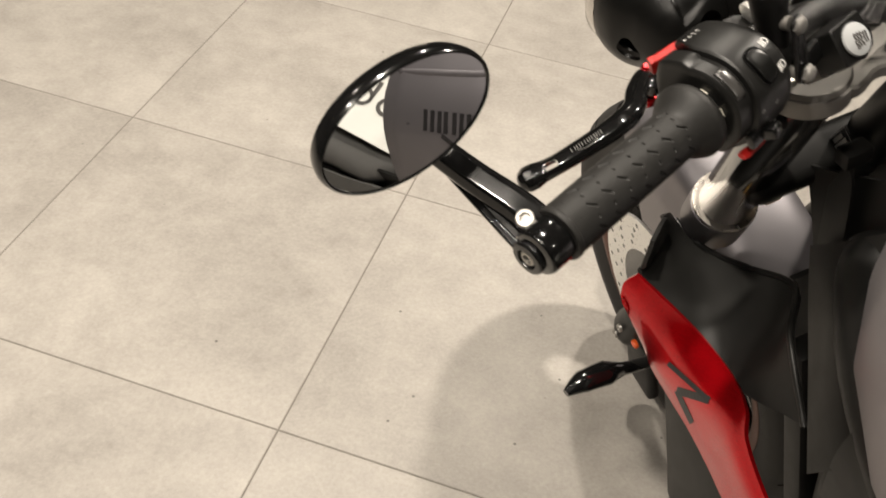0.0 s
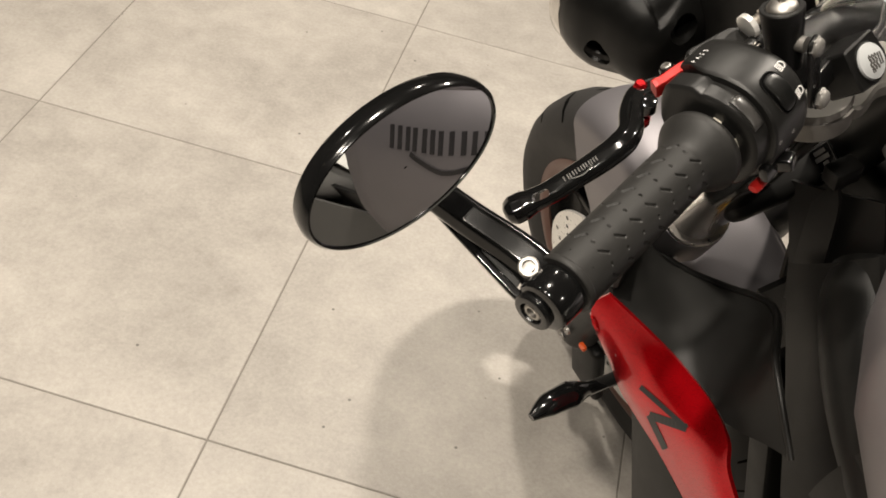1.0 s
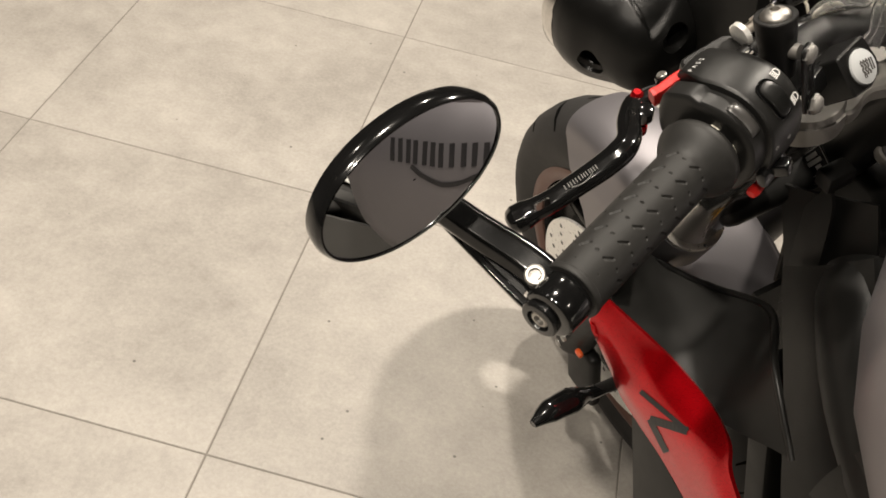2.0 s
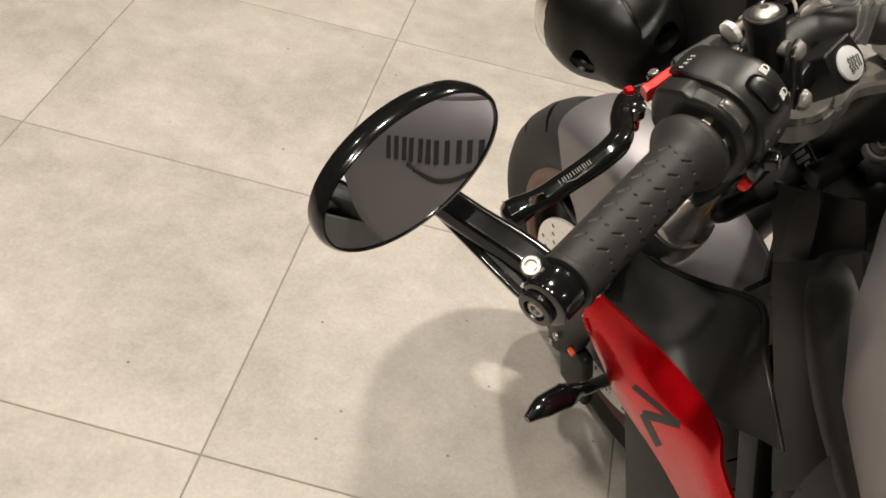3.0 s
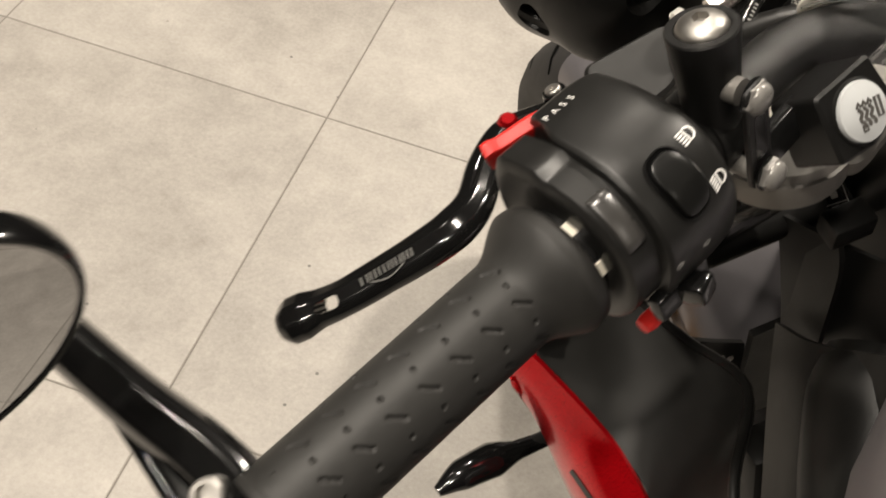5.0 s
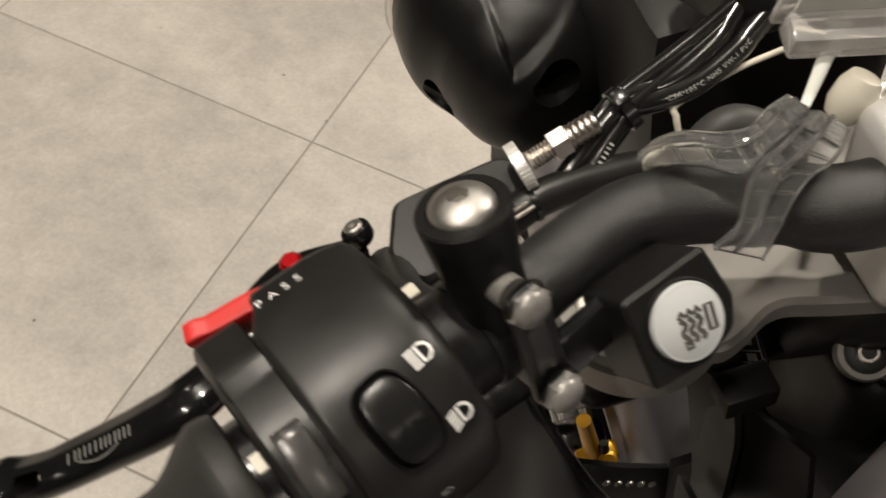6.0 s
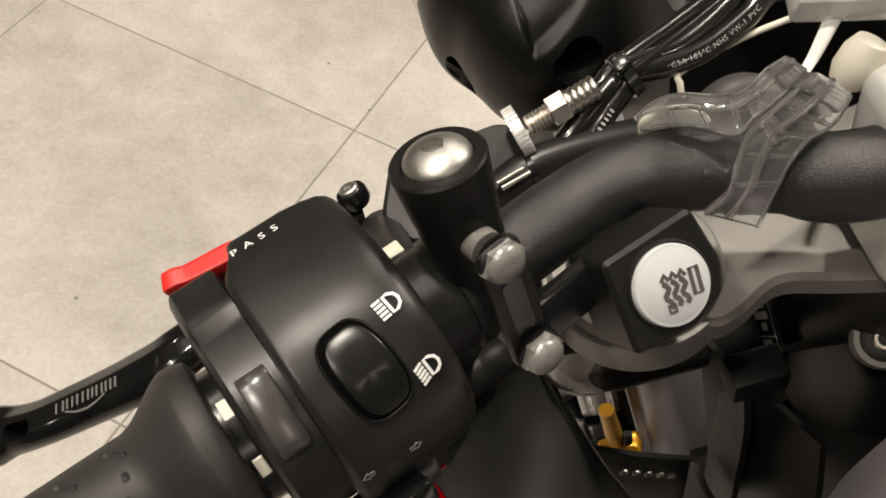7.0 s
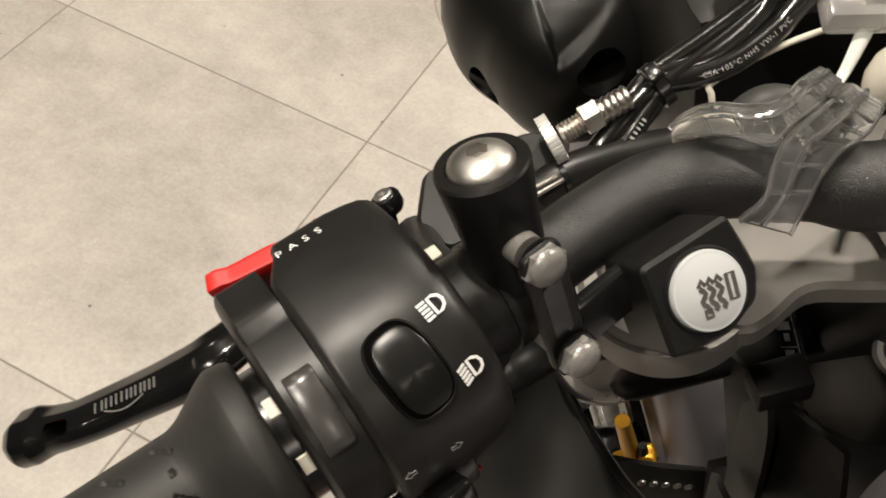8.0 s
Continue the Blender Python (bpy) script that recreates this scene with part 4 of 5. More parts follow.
part("brake_hose", tube([K(-0.178, 0.08, 0.54), K(-0.19, 0.082, 0.51), K(-0.17, 0.085, 0.46), K(-0.13, 0.09, 0.42)], 0.0040, 10, 6), DARK, moto)

# ---- front wheel ----
AXLE = K(0, 0, 0.30)
WM = basis(AXLE, KF, KU, -KL)


def ring_mesh(profile, seg=96):
    """(r, side) pairs turned round the axle."""
    rings = [[WM @ Vector((r * math.cos(2 * math.pi * k / seg), r * math.sin(2 * math.pi * k / seg), q)) for k in range(seg)] for r, q in profile]
    return skin(rings + [rings[0]], cap=False)


wheel = part("front_wheel", ring_mesh([(0.222, -0.046), (0.216, -0.048), (0.205, -0.044), (0.196, -0.02), (0.196, 0.02), (0.205, 0.044), (0.216, 0.048), (0.222, 0.046), (0.214, 0.03), (0.21, 0.0), (0.214, -0.03)]), GLOSSP, moto, "front wheel with a bronze rim lip and a sport tyre")
for q in (-1, 1):
    part("rim_lip", ring_mesh([(0.2235, 0.0475 * q), (0.2235, 0.0515 * q), (0.219, 0.0530 * q), (0.210, 0.0515 * q), (0.203, 0.0470 * q), (0.203, 0.0440 * q)]), BRONZE, wheel, "bronze rim lip")
part("tyre", ring_mesh([(0.212, -0.044), (0.226, -0.052), (0.246, -0.0595), (0.262, -0.0598), (0.276, -0.053), (0.289, -0.040), (0.297, -0.022), (0.300, 0.0), (0.297, 0.022), (0.289, 0.040), (0.276, 0.053), (0.262, 0.0598), (0.246, 0.0595), (0.226, 0.052), (0.212, 0.044), (0.22, 0.0)], 128), TYRE, wheel, "black sport tyre")
def groove(a0, side):
    """A slanted tread groove from the shoulder towards the crown, as painted shade."""
    rows = []
    for k in range(9):
        t = k / 8
        q = side * (0.006 + 0.046 * t)
        r = float(np.interp(abs(q), (0.0, 0.022, 0.040, 0.053), (0.300, 0.297, 0.289, 0.276)))
        a = a0 + 0.10 * t + 0.05 * t * t
        w = 0.0055 * (1 - 0.6 * abs(2 * t - 1)) / r
        rows.append([WM @ Vector(((r + 0.0004) * math.cos(a + d), (r + 0.0004) * math.sin(a + d), q)) for d in (-w, w)])
    bm = bmesh.new()
    vs = [[bm.verts.new(p) for p in row] for row in rows]
    for p, q in zip(vs, vs[1:]):
        bm.faces.new((p[0], p[1], q[1], q[0]))
    return bm


tyre = bpy.data.objects["tyre"]
for k in range(22):
    for side in (1, -1):
        part("tread_groove", groove(2 * math.pi * (k + (0.5 if side > 0 else 0)) / 22, side), RECESS_SHADE, tyre, smooth=False)
part("hub", lathe([(-0.062, 0.012), (-0.060, 0.026), (-0.03, 0.034), (0.03, 0.034), (0.060, 0.026), (0.062, 0.012)], WM, 32), GLOSSP, wheel)
for k in range(5):
    a = 2 * math.pi * k / 5 + 0.3
    for d in (-0.13, 0.13):
        p0 = WM @ Vector((0.032 * math.cos(a), 0.032 * math.sin(a), 0))
        p1 = WM @ Vector((0.202 * math.cos(a + d), 0.202 * math.sin(a + d), 0))
        part("spoke", tube([p0, p1], [0.013, 0.0105], 10, 1), GLOSSP, wheel)
for side in (-0.066, 0.066):
    seg = 80
    rings = [[WM @ Vector((r * math.cos(2 * math.pi * k / seg), r * math.sin(2 * math.pi * k / seg), side + q)) for k in range(seg)] for r, q in ((0.10, -0.0022), (0.155, -0.0022), (0.155, 0.0022), (0.10, 0.0022))]
    disc = part("brake_disc", skin(rings + [rings[0]], cap=False), BRIGHT, wheel, "drilled steel brake disc")
    for k in range(60):
        a = 2 * math.pi * k / 60
        r = 0.111 + 0.011 * (k % 4)
        sgn = -1 if side < 0 else 1
        part("disc_hole", lathe([(-0.0003, 0.0034), (0.0003, 0.0034), (0.00035, 0.0004)], WM @ Matrix.Translation((r * math.cos(a), r * math.sin(a), side + sgn * 0.0022)) @ Matrix.Rotation(math.pi if sgn < 0 else 0, 4, "X"), 10), GLOSSP, disc, smooth=False)
    part("disc_carrier", lathe([(side - 0.002, 0.03), (side - 0.0018, 0.102), (side + 0.0018, 0.102), (side + 0.002, 0.03)], WM, 40), GLOSSP, disc)
part("caliper", box((0.060, 0.11, 0.045), WM @ Matrix.Translation((-0.115, 0.07, -0.082)) @ Matrix.Rotation(0.45, 4, "Z"), 0.01, 3), GLOSSP, moto, "black brake caliper")


def mudguard_mesh():
    """A curved shell over the tyre with deep side wings whose front edges run straight down."""
    rows = []
    n = 40
    for k in range(n + 1):
        t = k / n
        half = 0.055 + 0.0083 * t
        low = 0.166 + 0.105 * ease(t, 0.55, 0.75)
        row = []
        for j in range(-16, 17):
            q = abs(j) / 16
            sgn = 1 if j > 0 else -1
            if q <= 0.5:
                a = q / 0.5 * math.pi / 2
                side, r, f = half * math.sin(a), 0.309 - 0.030 * (1 - math.cos(a)) ** 1.3, 0.0
            else:
                f = (q - 0.5) / 0.5
                side, r = half + (0.0690 - half) * ease(f, 0.0, 0.30), 0.279 - f * (0.279 - low)
            deg = 65 + 72 * t + 8 * (1 - t) * ease(f, 0.0, 0.5) + 3 * (1 - t) * q
            row.append(WM @ Vector((r * math.cos(radians(deg)), r * math.sin(radians(deg)), -side * sgn)))
        rows.append(row)
    bm = bmesh.new()
    ring = []
    for row in rows:
        outer = [bm.verts.new(p) for p in row]
        mid = (row[0] + row[-1]) / 2
        inner = [bm.verts.new(p + ((AXLE - p).normalized() * 0.6 + (mid - p).normalized() * 0.4) * 0.003) for p in row]
        ring.append(outer + inner[::-1])
    n = len(ring[0])
    for a, b in zip(ring, ring[1:]):
        for i in range(n):
            bm.faces.new((a[i], a[(i + 1) % n], b[(i + 1) % n], b[i]))
    bm.faces.new(ring[0])
    bm.faces.new(ring[-1][::-1])
    return bm


part("front_mudguard", mudguard_mesh(), GREY, moto, "matt graphite front mudguard with deep side wings")

# ---- headlamps ----
BOWL = [(-0.030, 0.078, 0.868, 0.072, 0.060), (-0.044, 0.078, 0.868, 0.0727, 0.0608), (-0.060, 0.078, 0.868, 0.0700, 0.0590), (-0.0766, 0.079, 0.868, 0.0605, 0.0535), (-0.090, 0.081, 0.869, 0.0535, 0.0480), (-0.104, 0.083, 0.867, 0.0450, 0.0430), (-0.115, 0.0835, 0.866, 0.0350, 0.0340), (-0.1222, 0.0835, 0.868, 0.0220, 0.0215), (-0.1246, 0.0835, 0.869, 0.0080, 0.0080)]


def shell_mesh(side):
    """A bowl drawn back from a round mouth, with a folded pocket in its back and two bolt holes."""
    seg, n = (200, 12) if side > 0 else (64, 4)
    axes = [smooth_path([Vector((b[0], b[1], b[2])) for b in BOWL], n), smooth_path([Vector((b[3], b[4], 0)) for b in BOWL], n)]
    rings = []
    for c, r in zip(*axes):
        ring = []
        for k in range(seg):
            t = 2 * math.pi * k / seg
            x, y = math.cos(t), math.sin(t)
            l = c.y + r.x * math.copysign(abs(x) ** 0.86, x)
            h = c.z + r.y * math.copysign(abs(y) ** 0.86, y)
            d1 = 0.1036 + 0.10 * (h - 0.893) - l
            d2 = (h - 0.893) * 0.897 + (l - 0.1036) * 0.442
            far = math.hypot(l - 0.1036, h - 0.893)
            a = c.x + 0.0046 * ease(min(d1, d2), -0.0006, 0.0034) * ease(-c.x, 0.040, 0.080) * (1 - 0.6 * ease(far, 0.012, 0.045))
            ring.append(K(a, l * side, h))
        rings.append(ring)
    bowl = skin(rings)
    if side < 0:
        return bowl
    holes = []
    for p, n, r in ((K(-0.0766, 0.1365, 0.860), KL * 0.72 - KF * 0.42 - KU * 0.50, 0.0112), (K(-0.1215, 0.0802, 0.8895), KL * 0.30 - KF * 0.90 + KU * 0.05, 0.0112)):
        m = axis_frame(p, n, (0, 0, 1))
        holes.append(lathe([(-0.016, r * 0.86), (0.001, r * 0.95), (0.004, r * 1.25), (0.012, r * 1.3)], m, 36))
    return cut(bowl, *holes)


for side in (1, -1):
    hm = basis(K(-0.045, 0.078 * side, 0.868), KL, KU, KF)
    shell = part("headlamp_shell", shell_mesh(side), SHELL, moto, "black plastic headlamp shell")
    part("headlamp_rim", lathe([(0.012, 0.070), (0.013, 0.0730), (0.026, 0.0745), (0.034, 0.071), (0.032, 0.066), (0.018, 0.065)], hm @ Matrix.Diagonal((1, 0.85, 1, 1)), 64), CHROME, shell, "chrome headlamp rim")
    part("headlamp_lens", lathe([(0.024, 0.067), (0.042, 0.053), (0.050, 0.03), (0.051, 0.001)], hm @ Matrix.Diagonal((1, 0.85, 1, 1)), 48), LENS, shell)
part("instrument_pod", box((0.15, 0.07, 0.05), basis(K(-0.20, -0.02, 1.02), KL, KF, KU) @ Matrix.Rotation(-0.5, 4, "X"), 0.014, 3), TEXTURED, moto, "black instrument pod")
part("lamp_bracket", box((0.12, 0.10, 0.14), basis(K(-0.135, 0.0, 0.90), KL, KF, KU), 0.01, 2), DARK, moto)

# ---- tank, seat and rear ----
TANK = [(-0.334, 0.004, 0.868, 0.02), (-0.342, 0.030, 0.870, 0.05), (-0.354, 0.054, 0.873, 0.072), (-0.371, 0.076, 0.876, 0.086), (-0.408, 0.128, 0.88, 0.10), (-0.45, 0.168, 0.878, 0.112), (-0.51, 0.194, 0.862, 0.134), (-0.57, 0.203, 0.848, 0.150), (-0.64, 0.205, 0.843, 0.154), (-0.70, 0.202, 0.842, 0.152), (-0.738, 0.190, 0.84, 0.142), (-0.756, 0.13, 0.84, 0.10)]


def tank_point(a, th, h=0.0):
    aa = [-t[0] for t in TANK]
    hw, hc, hh = (float(np.interp(-a, aa, [t[i] for t in TANK])) for i in (1, 2, 3))
    c, q = math.cos(th), math.sin(th)
    ex = 2 / float(np.interp(-a, (0.40, 0.52), (2.1, 2.7)))
    return K(a, (hw + h) * math.copysign(abs(c) ** ex, c), hc + (hh + h) * math.copysign(abs(q) ** ex, q))


def tank_mesh():
    stations = smooth_path([Vector((t[0], 0, 0)) for t in TANK], 5)
    return skin([[tank_point(p.x, 2 * math.pi * k / 72) for k in range(72)] for p in stations])


tank = part("fuel_tank", tank_mesh(), GREY, moto, "matt graphite grey fuel tank with a dark decal")


def tank_place(x, y, h):
    return tank_point(-0.562 - x, y / 0.145 + 0.44, 0.0006 + h)


# the maker's mark on the tank side: plain bars over a curved line
bars, arc = mark_stems(tank_place, 0.166, 0.024, 0.0058, 0.0006)
for b in bars + [arc]:
    part("tank_mark", b, DECAL, tank, smooth=False)
part("tank_ridge", tube([tank_point(-0.46 - 0.05 * k, 0.84 - 0.01 * k, -0.0012) for k in range(6)], 0.0040, 12, 5), GREY, tank)
part("filler_cap", lathe([(0, 0.036), (0.006, 0.036), (0.009, 0.032), (0.009, 0.002)], axis_frame(K(-0.50, 0, 0.994), KU, KF), 40), GLOSSP, tank)


def loft(stations, power=0.7, n=40):
    """Rounded sections along the motorcycle: ahead, half width, height, half height."""
    return skin([[K(a, hw * math.copysign(abs(math.cos(t)) ** power, math.cos(t)), hc + hh * math.copysign(abs(math.sin(t)) ** power, math.sin(t))) for t in (2 * math.pi * k / n for k in range(n))] for a, hw, hc, hh in stations])


part("seat", loft([(-0.73, 0.07, 0.755, 0.03), (-0.78, 0.11, 0.745, 0.03), (-0.90, 0.15, 0.735, 0.035), (-1.02, 0.15, 0.75, 0.04), (-1.10, 0.13, 0.80, 0.05), (-1.28, 0.12, 0.91, 0.045), (-1.40, 0.09, 0.93, 0.035), (-1.46, 0.05, 0.935, 0.02)]), SEAT, moto, "dark grey stepped seat")
part("tail_panel", loft([(-0.86, 0.115, 0.70, 0.05), (-1.00, 0.15, 0.71, 0.06), (-1.15, 0.14, 0.76, 0.06), (-1.38, 0.10, 0.86, 0.04), (-1.52, 0.04, 0.90, 0.02)], 0.9), DARK, moto, "black tail panel")
for side in (1, -1):
    part("side_cover", patch([[K(-0.46, 0.150 * side, 0.80), K(-0.60, 0.175 * side, 0.785), K(-0.78, 0.155 * side, 0.77), K(-0.92, 0.13 * side, 0.74)], [K(-0.44, 0.150 * side, 0.71), K(-0.60, 0.165 * side, 0.70), K(-0.76, 0.15 * side, 0.69), K(-0.90, 0.12 * side, 0.67)], [K(-0.42, 0.135 * side, 0.58), K(-0.58, 0.15 * side, 0.55), K(-0.74, 0.145 * side, 0.52), K(-0.86, 0.12 * side, 0.50)]], 0.004, 5, KL * side), DARK, moto, "black side cover below the tank")
part("rear_panel", patch([[K(-0.74, 0.150, 0.735), K(-1.00, 0.162, 0.738), K(-1.16, 0.150, 0.79), K(-1.36, 0.115, 0.875)], [K(-0.74, 0.165, 0.62), K(-1.00, 0.180, 0.60), K(-1.18, 0.160, 0.66), K(-1.38, 0.125, 0.77)], [K(-0.76, 0.165, 0.44), K(-1.02, 0.172, 0.38), K(-1.22, 0.165, 0.40), K(-1.44, 0.130, 0.56)]], 0.004, 5, KL), SEAT, moto, "dark grey rear side panel")
# Added dark box; it only closes gaps onto the bright floor.
part("gap_filler_box", box((0.17, 0.10, 0.22), basis(K(-0.385, 0, 0.67), KL, KF, KU), 0.02, 3), DARK, moto)
# Added dark box; it reads as blackness behind the sticker and yoke.
part("gap_filler_block", box((0.11, 0.10, 0.16), basis(K(-0.255, -0.060, 0.735), KL, KF, KU), 0.02, 3), DARK, moto)
part("engine", box((0.24, 0.42, 0.36), basis(K(-0.58, 0, 0.42), KL, KF, KU), 0.05, 4), DARK, moto, "black engine block")
part("radiator", box((0.22, 0.03, 0.28), basis(K(-0.345, 0, 0.53), KL, KF, KU) @ Matrix.Rotation(-0.15, 4, "X"), 0.006, 2), DARK, moto, "black radiator")
REAR = basis(K(-1.40, 0, 0.31), KF, KU, -KL)
rear = part("rear_wheel", skin([[REAR @ Vector((r * math.cos(2 * math.pi * k / 80), r * math.sin(2 * math.pi * k / 80), q)) for k in range(80)] for r, q in ((0.20, -0.07), (0.25, -0.09), (0.28, -0.08), (0.305, -0.04), (0.31, 0.0), (0.305, 0.04), (0.28, 0.08), (0.25, 0.09), (0.20, 0.07), (0.20, -0.07))], cap=False), TYRE, moto, "black rear tyre")
for k in range(5):
    a = 2 * math.pi * k / 5
    part("rear_spoke", tube([REAR.translation, REAR @ Vector((0.21 * math.cos(a), 0.21 * math.sin(a), 0))], [0.03, 0.018], 10, 1), GLOSSP, rear)
for side in (1, -1):
    part("swingarm", tube([K(-0.80, 0.12 * side, 0.42), K(-1.10, 0.13 * side, 0.36), K(-1.40, 0.13 * side, 0.31)], [0.04, 0.035, 0.03], 14, 5), DARK, moto)
# Added sheet and red patch; they only feed the mirror's dark reflection.
part("mirror_dark_sheet", patch([[K(-0.95, 0.16, 0.52), K(-1.25, 0.17, 0.50), K(-1.60, 0.15, 0.46)], [K(-0.95, 0.175, 0.34), K(-1.25, 0.185, 0.30), K(-1.60, 0.165, 0.28)], [K(-0.95, 0.165, 0.14), K(-1.25, 0.17, 0.10), K(-1.60, 0.15, 0.10)]], 0.005, 4, KL), DARK, moto, "added black sheet for the mirror's dark reflection")
part("mirror_red_patch", patch([[K(-1.16, 0.188, 0.400), K(-1.26, 0.190, 0.385), K(-1.36, 0.187, 0.365)], [K(-1.16, 0.191, 0.375), K(-1.26, 0.193, 0.360), K(-1.36, 0.189, 0.345)]], 0.003, 4, KL), RED, moto, "red patch on the added mirror sheet")
foot = K(-0.72, 0.27, 0.0)
part("side_stand", tube([K(-0.68, 0.11, 0.30), K(-0.70, 0.20, 0.16), Vector((foot.x, foot.y, 0.02)) + KL * 0.04], [0.012, 0.011, 0.012], 12, 5), DARK, moto)

# ---- side shroud: red panel, black scoop ----
RP = [
    [(0.060, 0.152, 0.667), (0.024, 0.124, 0.652), (-0.006, 0.108, 0.646), (-0.046, 0.102, 0.648), (-0.080, 0.108, 0.651), (-0.100, 0.114, 0.640), (-0.130, 0.110, 0.622), (-0.165, 0.100, 0.600)],
    [(0.063, 0.160, 0.655), (0.036, 0.140, 0.630), (0.006, 0.126, 0.622), (-0.034, 0.120, 0.622), (-0.072, 0.118, 0.628), (-0.096, 0.118, 0.619), (-0.123, 0.114, 0.607), (-0.158, 0.104, 0.587)],
    [(0.062, 0.160, 0.640), (0.044, 0.140, 0.605), (0.020, 0.130, 0.592), (-0.016, 0.122, 0.588), (-0.052, 0.116, 0.589), (-0.083, 0.113, 0.583), (-0.110, 0.109, 0.575), (-0.145, 0.101, 0.560)],
    [(0.058, 0.158, 0.632), (0.048, 0.131, 0.584), (0.030, 0.124, 0.568), (-0.002, 0.117, 0.562), (-0.034, 0.112, 0.560), (-0.073, 0.107, 0.554), (-0.100, 0.104, 0.548), (-0.135, 0.098, 0.540)],
]
shroud = part("side_shroud", patch([[B(*p) for p in row] for row in RP], 0.004, 7, BL), RED, moto, "red pearl side shroud with a dark letter")


SHROUD_TREE = bvhtree.BVHTree.FromPolygons([v.co + ORIGIN[shroud.name] for v in shroud.data.vertices], [p.vertices for p in shroud.data.polygons])
LA = Vector((0.4786, -0.1949, 0.6062))
LD = Vector((0.161, 0.516, -0.629)).normalized()
LX = Vector((0.5146, -0.2392, 0.6253)) - LA
LX = (LX - LD * LX.dot(LD)).normalized()
LY = LD.cross(LX)


def shroud_place(x, y, h):
    """On the red panel: x along the letter's long stroke, y across it."""
    p, n = SHROUD_TREE.ray_cast(LA + LX * x + LY * y - LD * 0.06, LD)[:2]
    return p - LD * (0.0002 + h)


def stroke(a, b, width):
    a, b = Vector(a), Vector(b)
    part("letter_stroke", ribbon([a.lerp(b, k / 10) for k in range(11)], width, shroud_place, 0.0007), DECAL, shroud, smooth=False)


stroke((0.0, 0.0), (0.0489, 0.0), 0.0040)
stroke((0.0489, 0.0), (0.0207, 0.0127), 0.0066)
stroke((0.0207, 0.0127), (0.0487, 0.0246), 0.0050)

SC = [
    [(0.068, 0.145, 0.700), (0.101, 0.119, 0.691), (0.130, 0.094, 0.671), (0.152, 0.070, 0.640)],
    [(0.062, 0.144, 0.660), (0.084, 0.114, 0.660), (0.108, 0.088, 0.649), (0.126, 0.061, 0.636)],
    [(0.024, 0.117, 0.646), (0.050, 0.099, 0.646), (0.075, 0.077, 0.644), (0.092, 0.054, 0.647)],
    [(-0.020, 0.099, 0.641), (0.007, 0.087, 0.646), (0.030, 0.066, 0.656), (0.052, 0.048, 0.670)],
    [(-0.042, 0.100, 0.643), (-0.034, 0.086, 0.654), (-0.018, 0.066, 0.674), (0.000, 0.042, 0.700)],
    [(-0.054, 0.100, 0.648), (-0.062, 0.092, 0.662), (-0.065, 0.086, 0.685), (-0.060, 0.081, 0.712)],
    [(-0.064, 0.101, 0.648), (-0.082, 0.095, 0.656), (-0.102, 0.090, 0.668), (-0.119, 0.086, 0.676)],
]
scoop = part("inner_scoop", patch([[B(*p) for p in row] for row in SC], 0.004, 10, BL * 0.5 + Vector((0, 0, 1))), MATTP, moto, "black plastic scoop inside the shroud")
part("scoop_lip", tube([B(*row[-1]) for row in SC], [0.0025, 0.003, 0.003, 0.0025], 10, 6), PLASTIC, scoop)
for side in (1, -1):
    part("frame_spar", tube([K(-0.345, 0.060 * side, 0.81), K(-0.37, 0.080 * side, 0.80), K(-0.45, 0.115 * side, 0.77), K(-0.60, 0.135 * side, 0.68), K(-0.78, 0.13 * side, 0.58)], [0.024, 0.030, 0.036, 0.04, 0.035], 16, 5, 1.3), DARK, moto, "black frame spar")
DUCT = [
    [K(-0.290, 0.080, 0.765), K(-0.325, 0.085, 0.808), K(-0.362, 0.074, 0.852)],
    [K(-0.318, 0.098, 0.742), K(-0.355, 0.102, 0.788), K(-0.391, 0.092, 0.833)],
    [K(-0.363, 0.123, 0.699), K(-0.396, 0.127, 0.751), K(-0.430, 0.118, 0.802)],
    [K(-0.410, 0.145, 0.612), K(-0.442, 0.146, 0.677), K(-0.474, 0.140, 0.738)],
]
part("duct_panel", patch(DUCT, 0.004, 6, KL), DARK, moto, "black plastic duct beside the tank")
part("inner_panel", patch([
    [K(-0.215, -0.040, 0.640), K(-0.265, -0.040, 0.715), K(-0.335, -0.030, 0.825)],
    [K(-0.250, 0.025, 0.680), K(-0.298, 0.030, 0.748), K(-0.355, 0.030, 0.848)],
    [K(-0.305, 0.056, 0.745), K(-0.340, 0.058, 0.803), K(-0.380, 0.060, 0.862)],
], 0.004, 6, KL), DARK, moto, "black inner panel beside the headstock")
part("radiator_cowl", patch([
    [K(-0.252, 0.065, 0.823), K(-0.285, 0.055, 0.835), K(-0.330, 0.045, 0.860)],
    [K(-0.265, 0.065, 0.785), K(-0.300, 0.058, 0.800), K(-0.345, 0.050, 0.830)],
    [K(-0.278, 0.065, 0.734), K(-0.315, 0.060, 0.750), K(-0.360, 0.060, 0.790)],
    [K(-0.284, 0.065, 0.680), K(-0.325, 0.064, 0.700), K(-0.370, 0.075, 0.740)],
], 0.003, 6, KL), DARK, moto, "black radiator cowl")
part("cowl_strip", patch([
    [K(-0.284, 0.067, 0.827), K(-0.300, 0.066, 0.868)],
    [K(-0.285, 0.069, 0.760), K(-0.311, 0.068, 0.845)],
    [K(-0.287, 0.070, 0.700), K(-0.316, 0.070, 0.775)],
], 0.003, 5, KL), DARK, moto, "narrow black plastic strip")
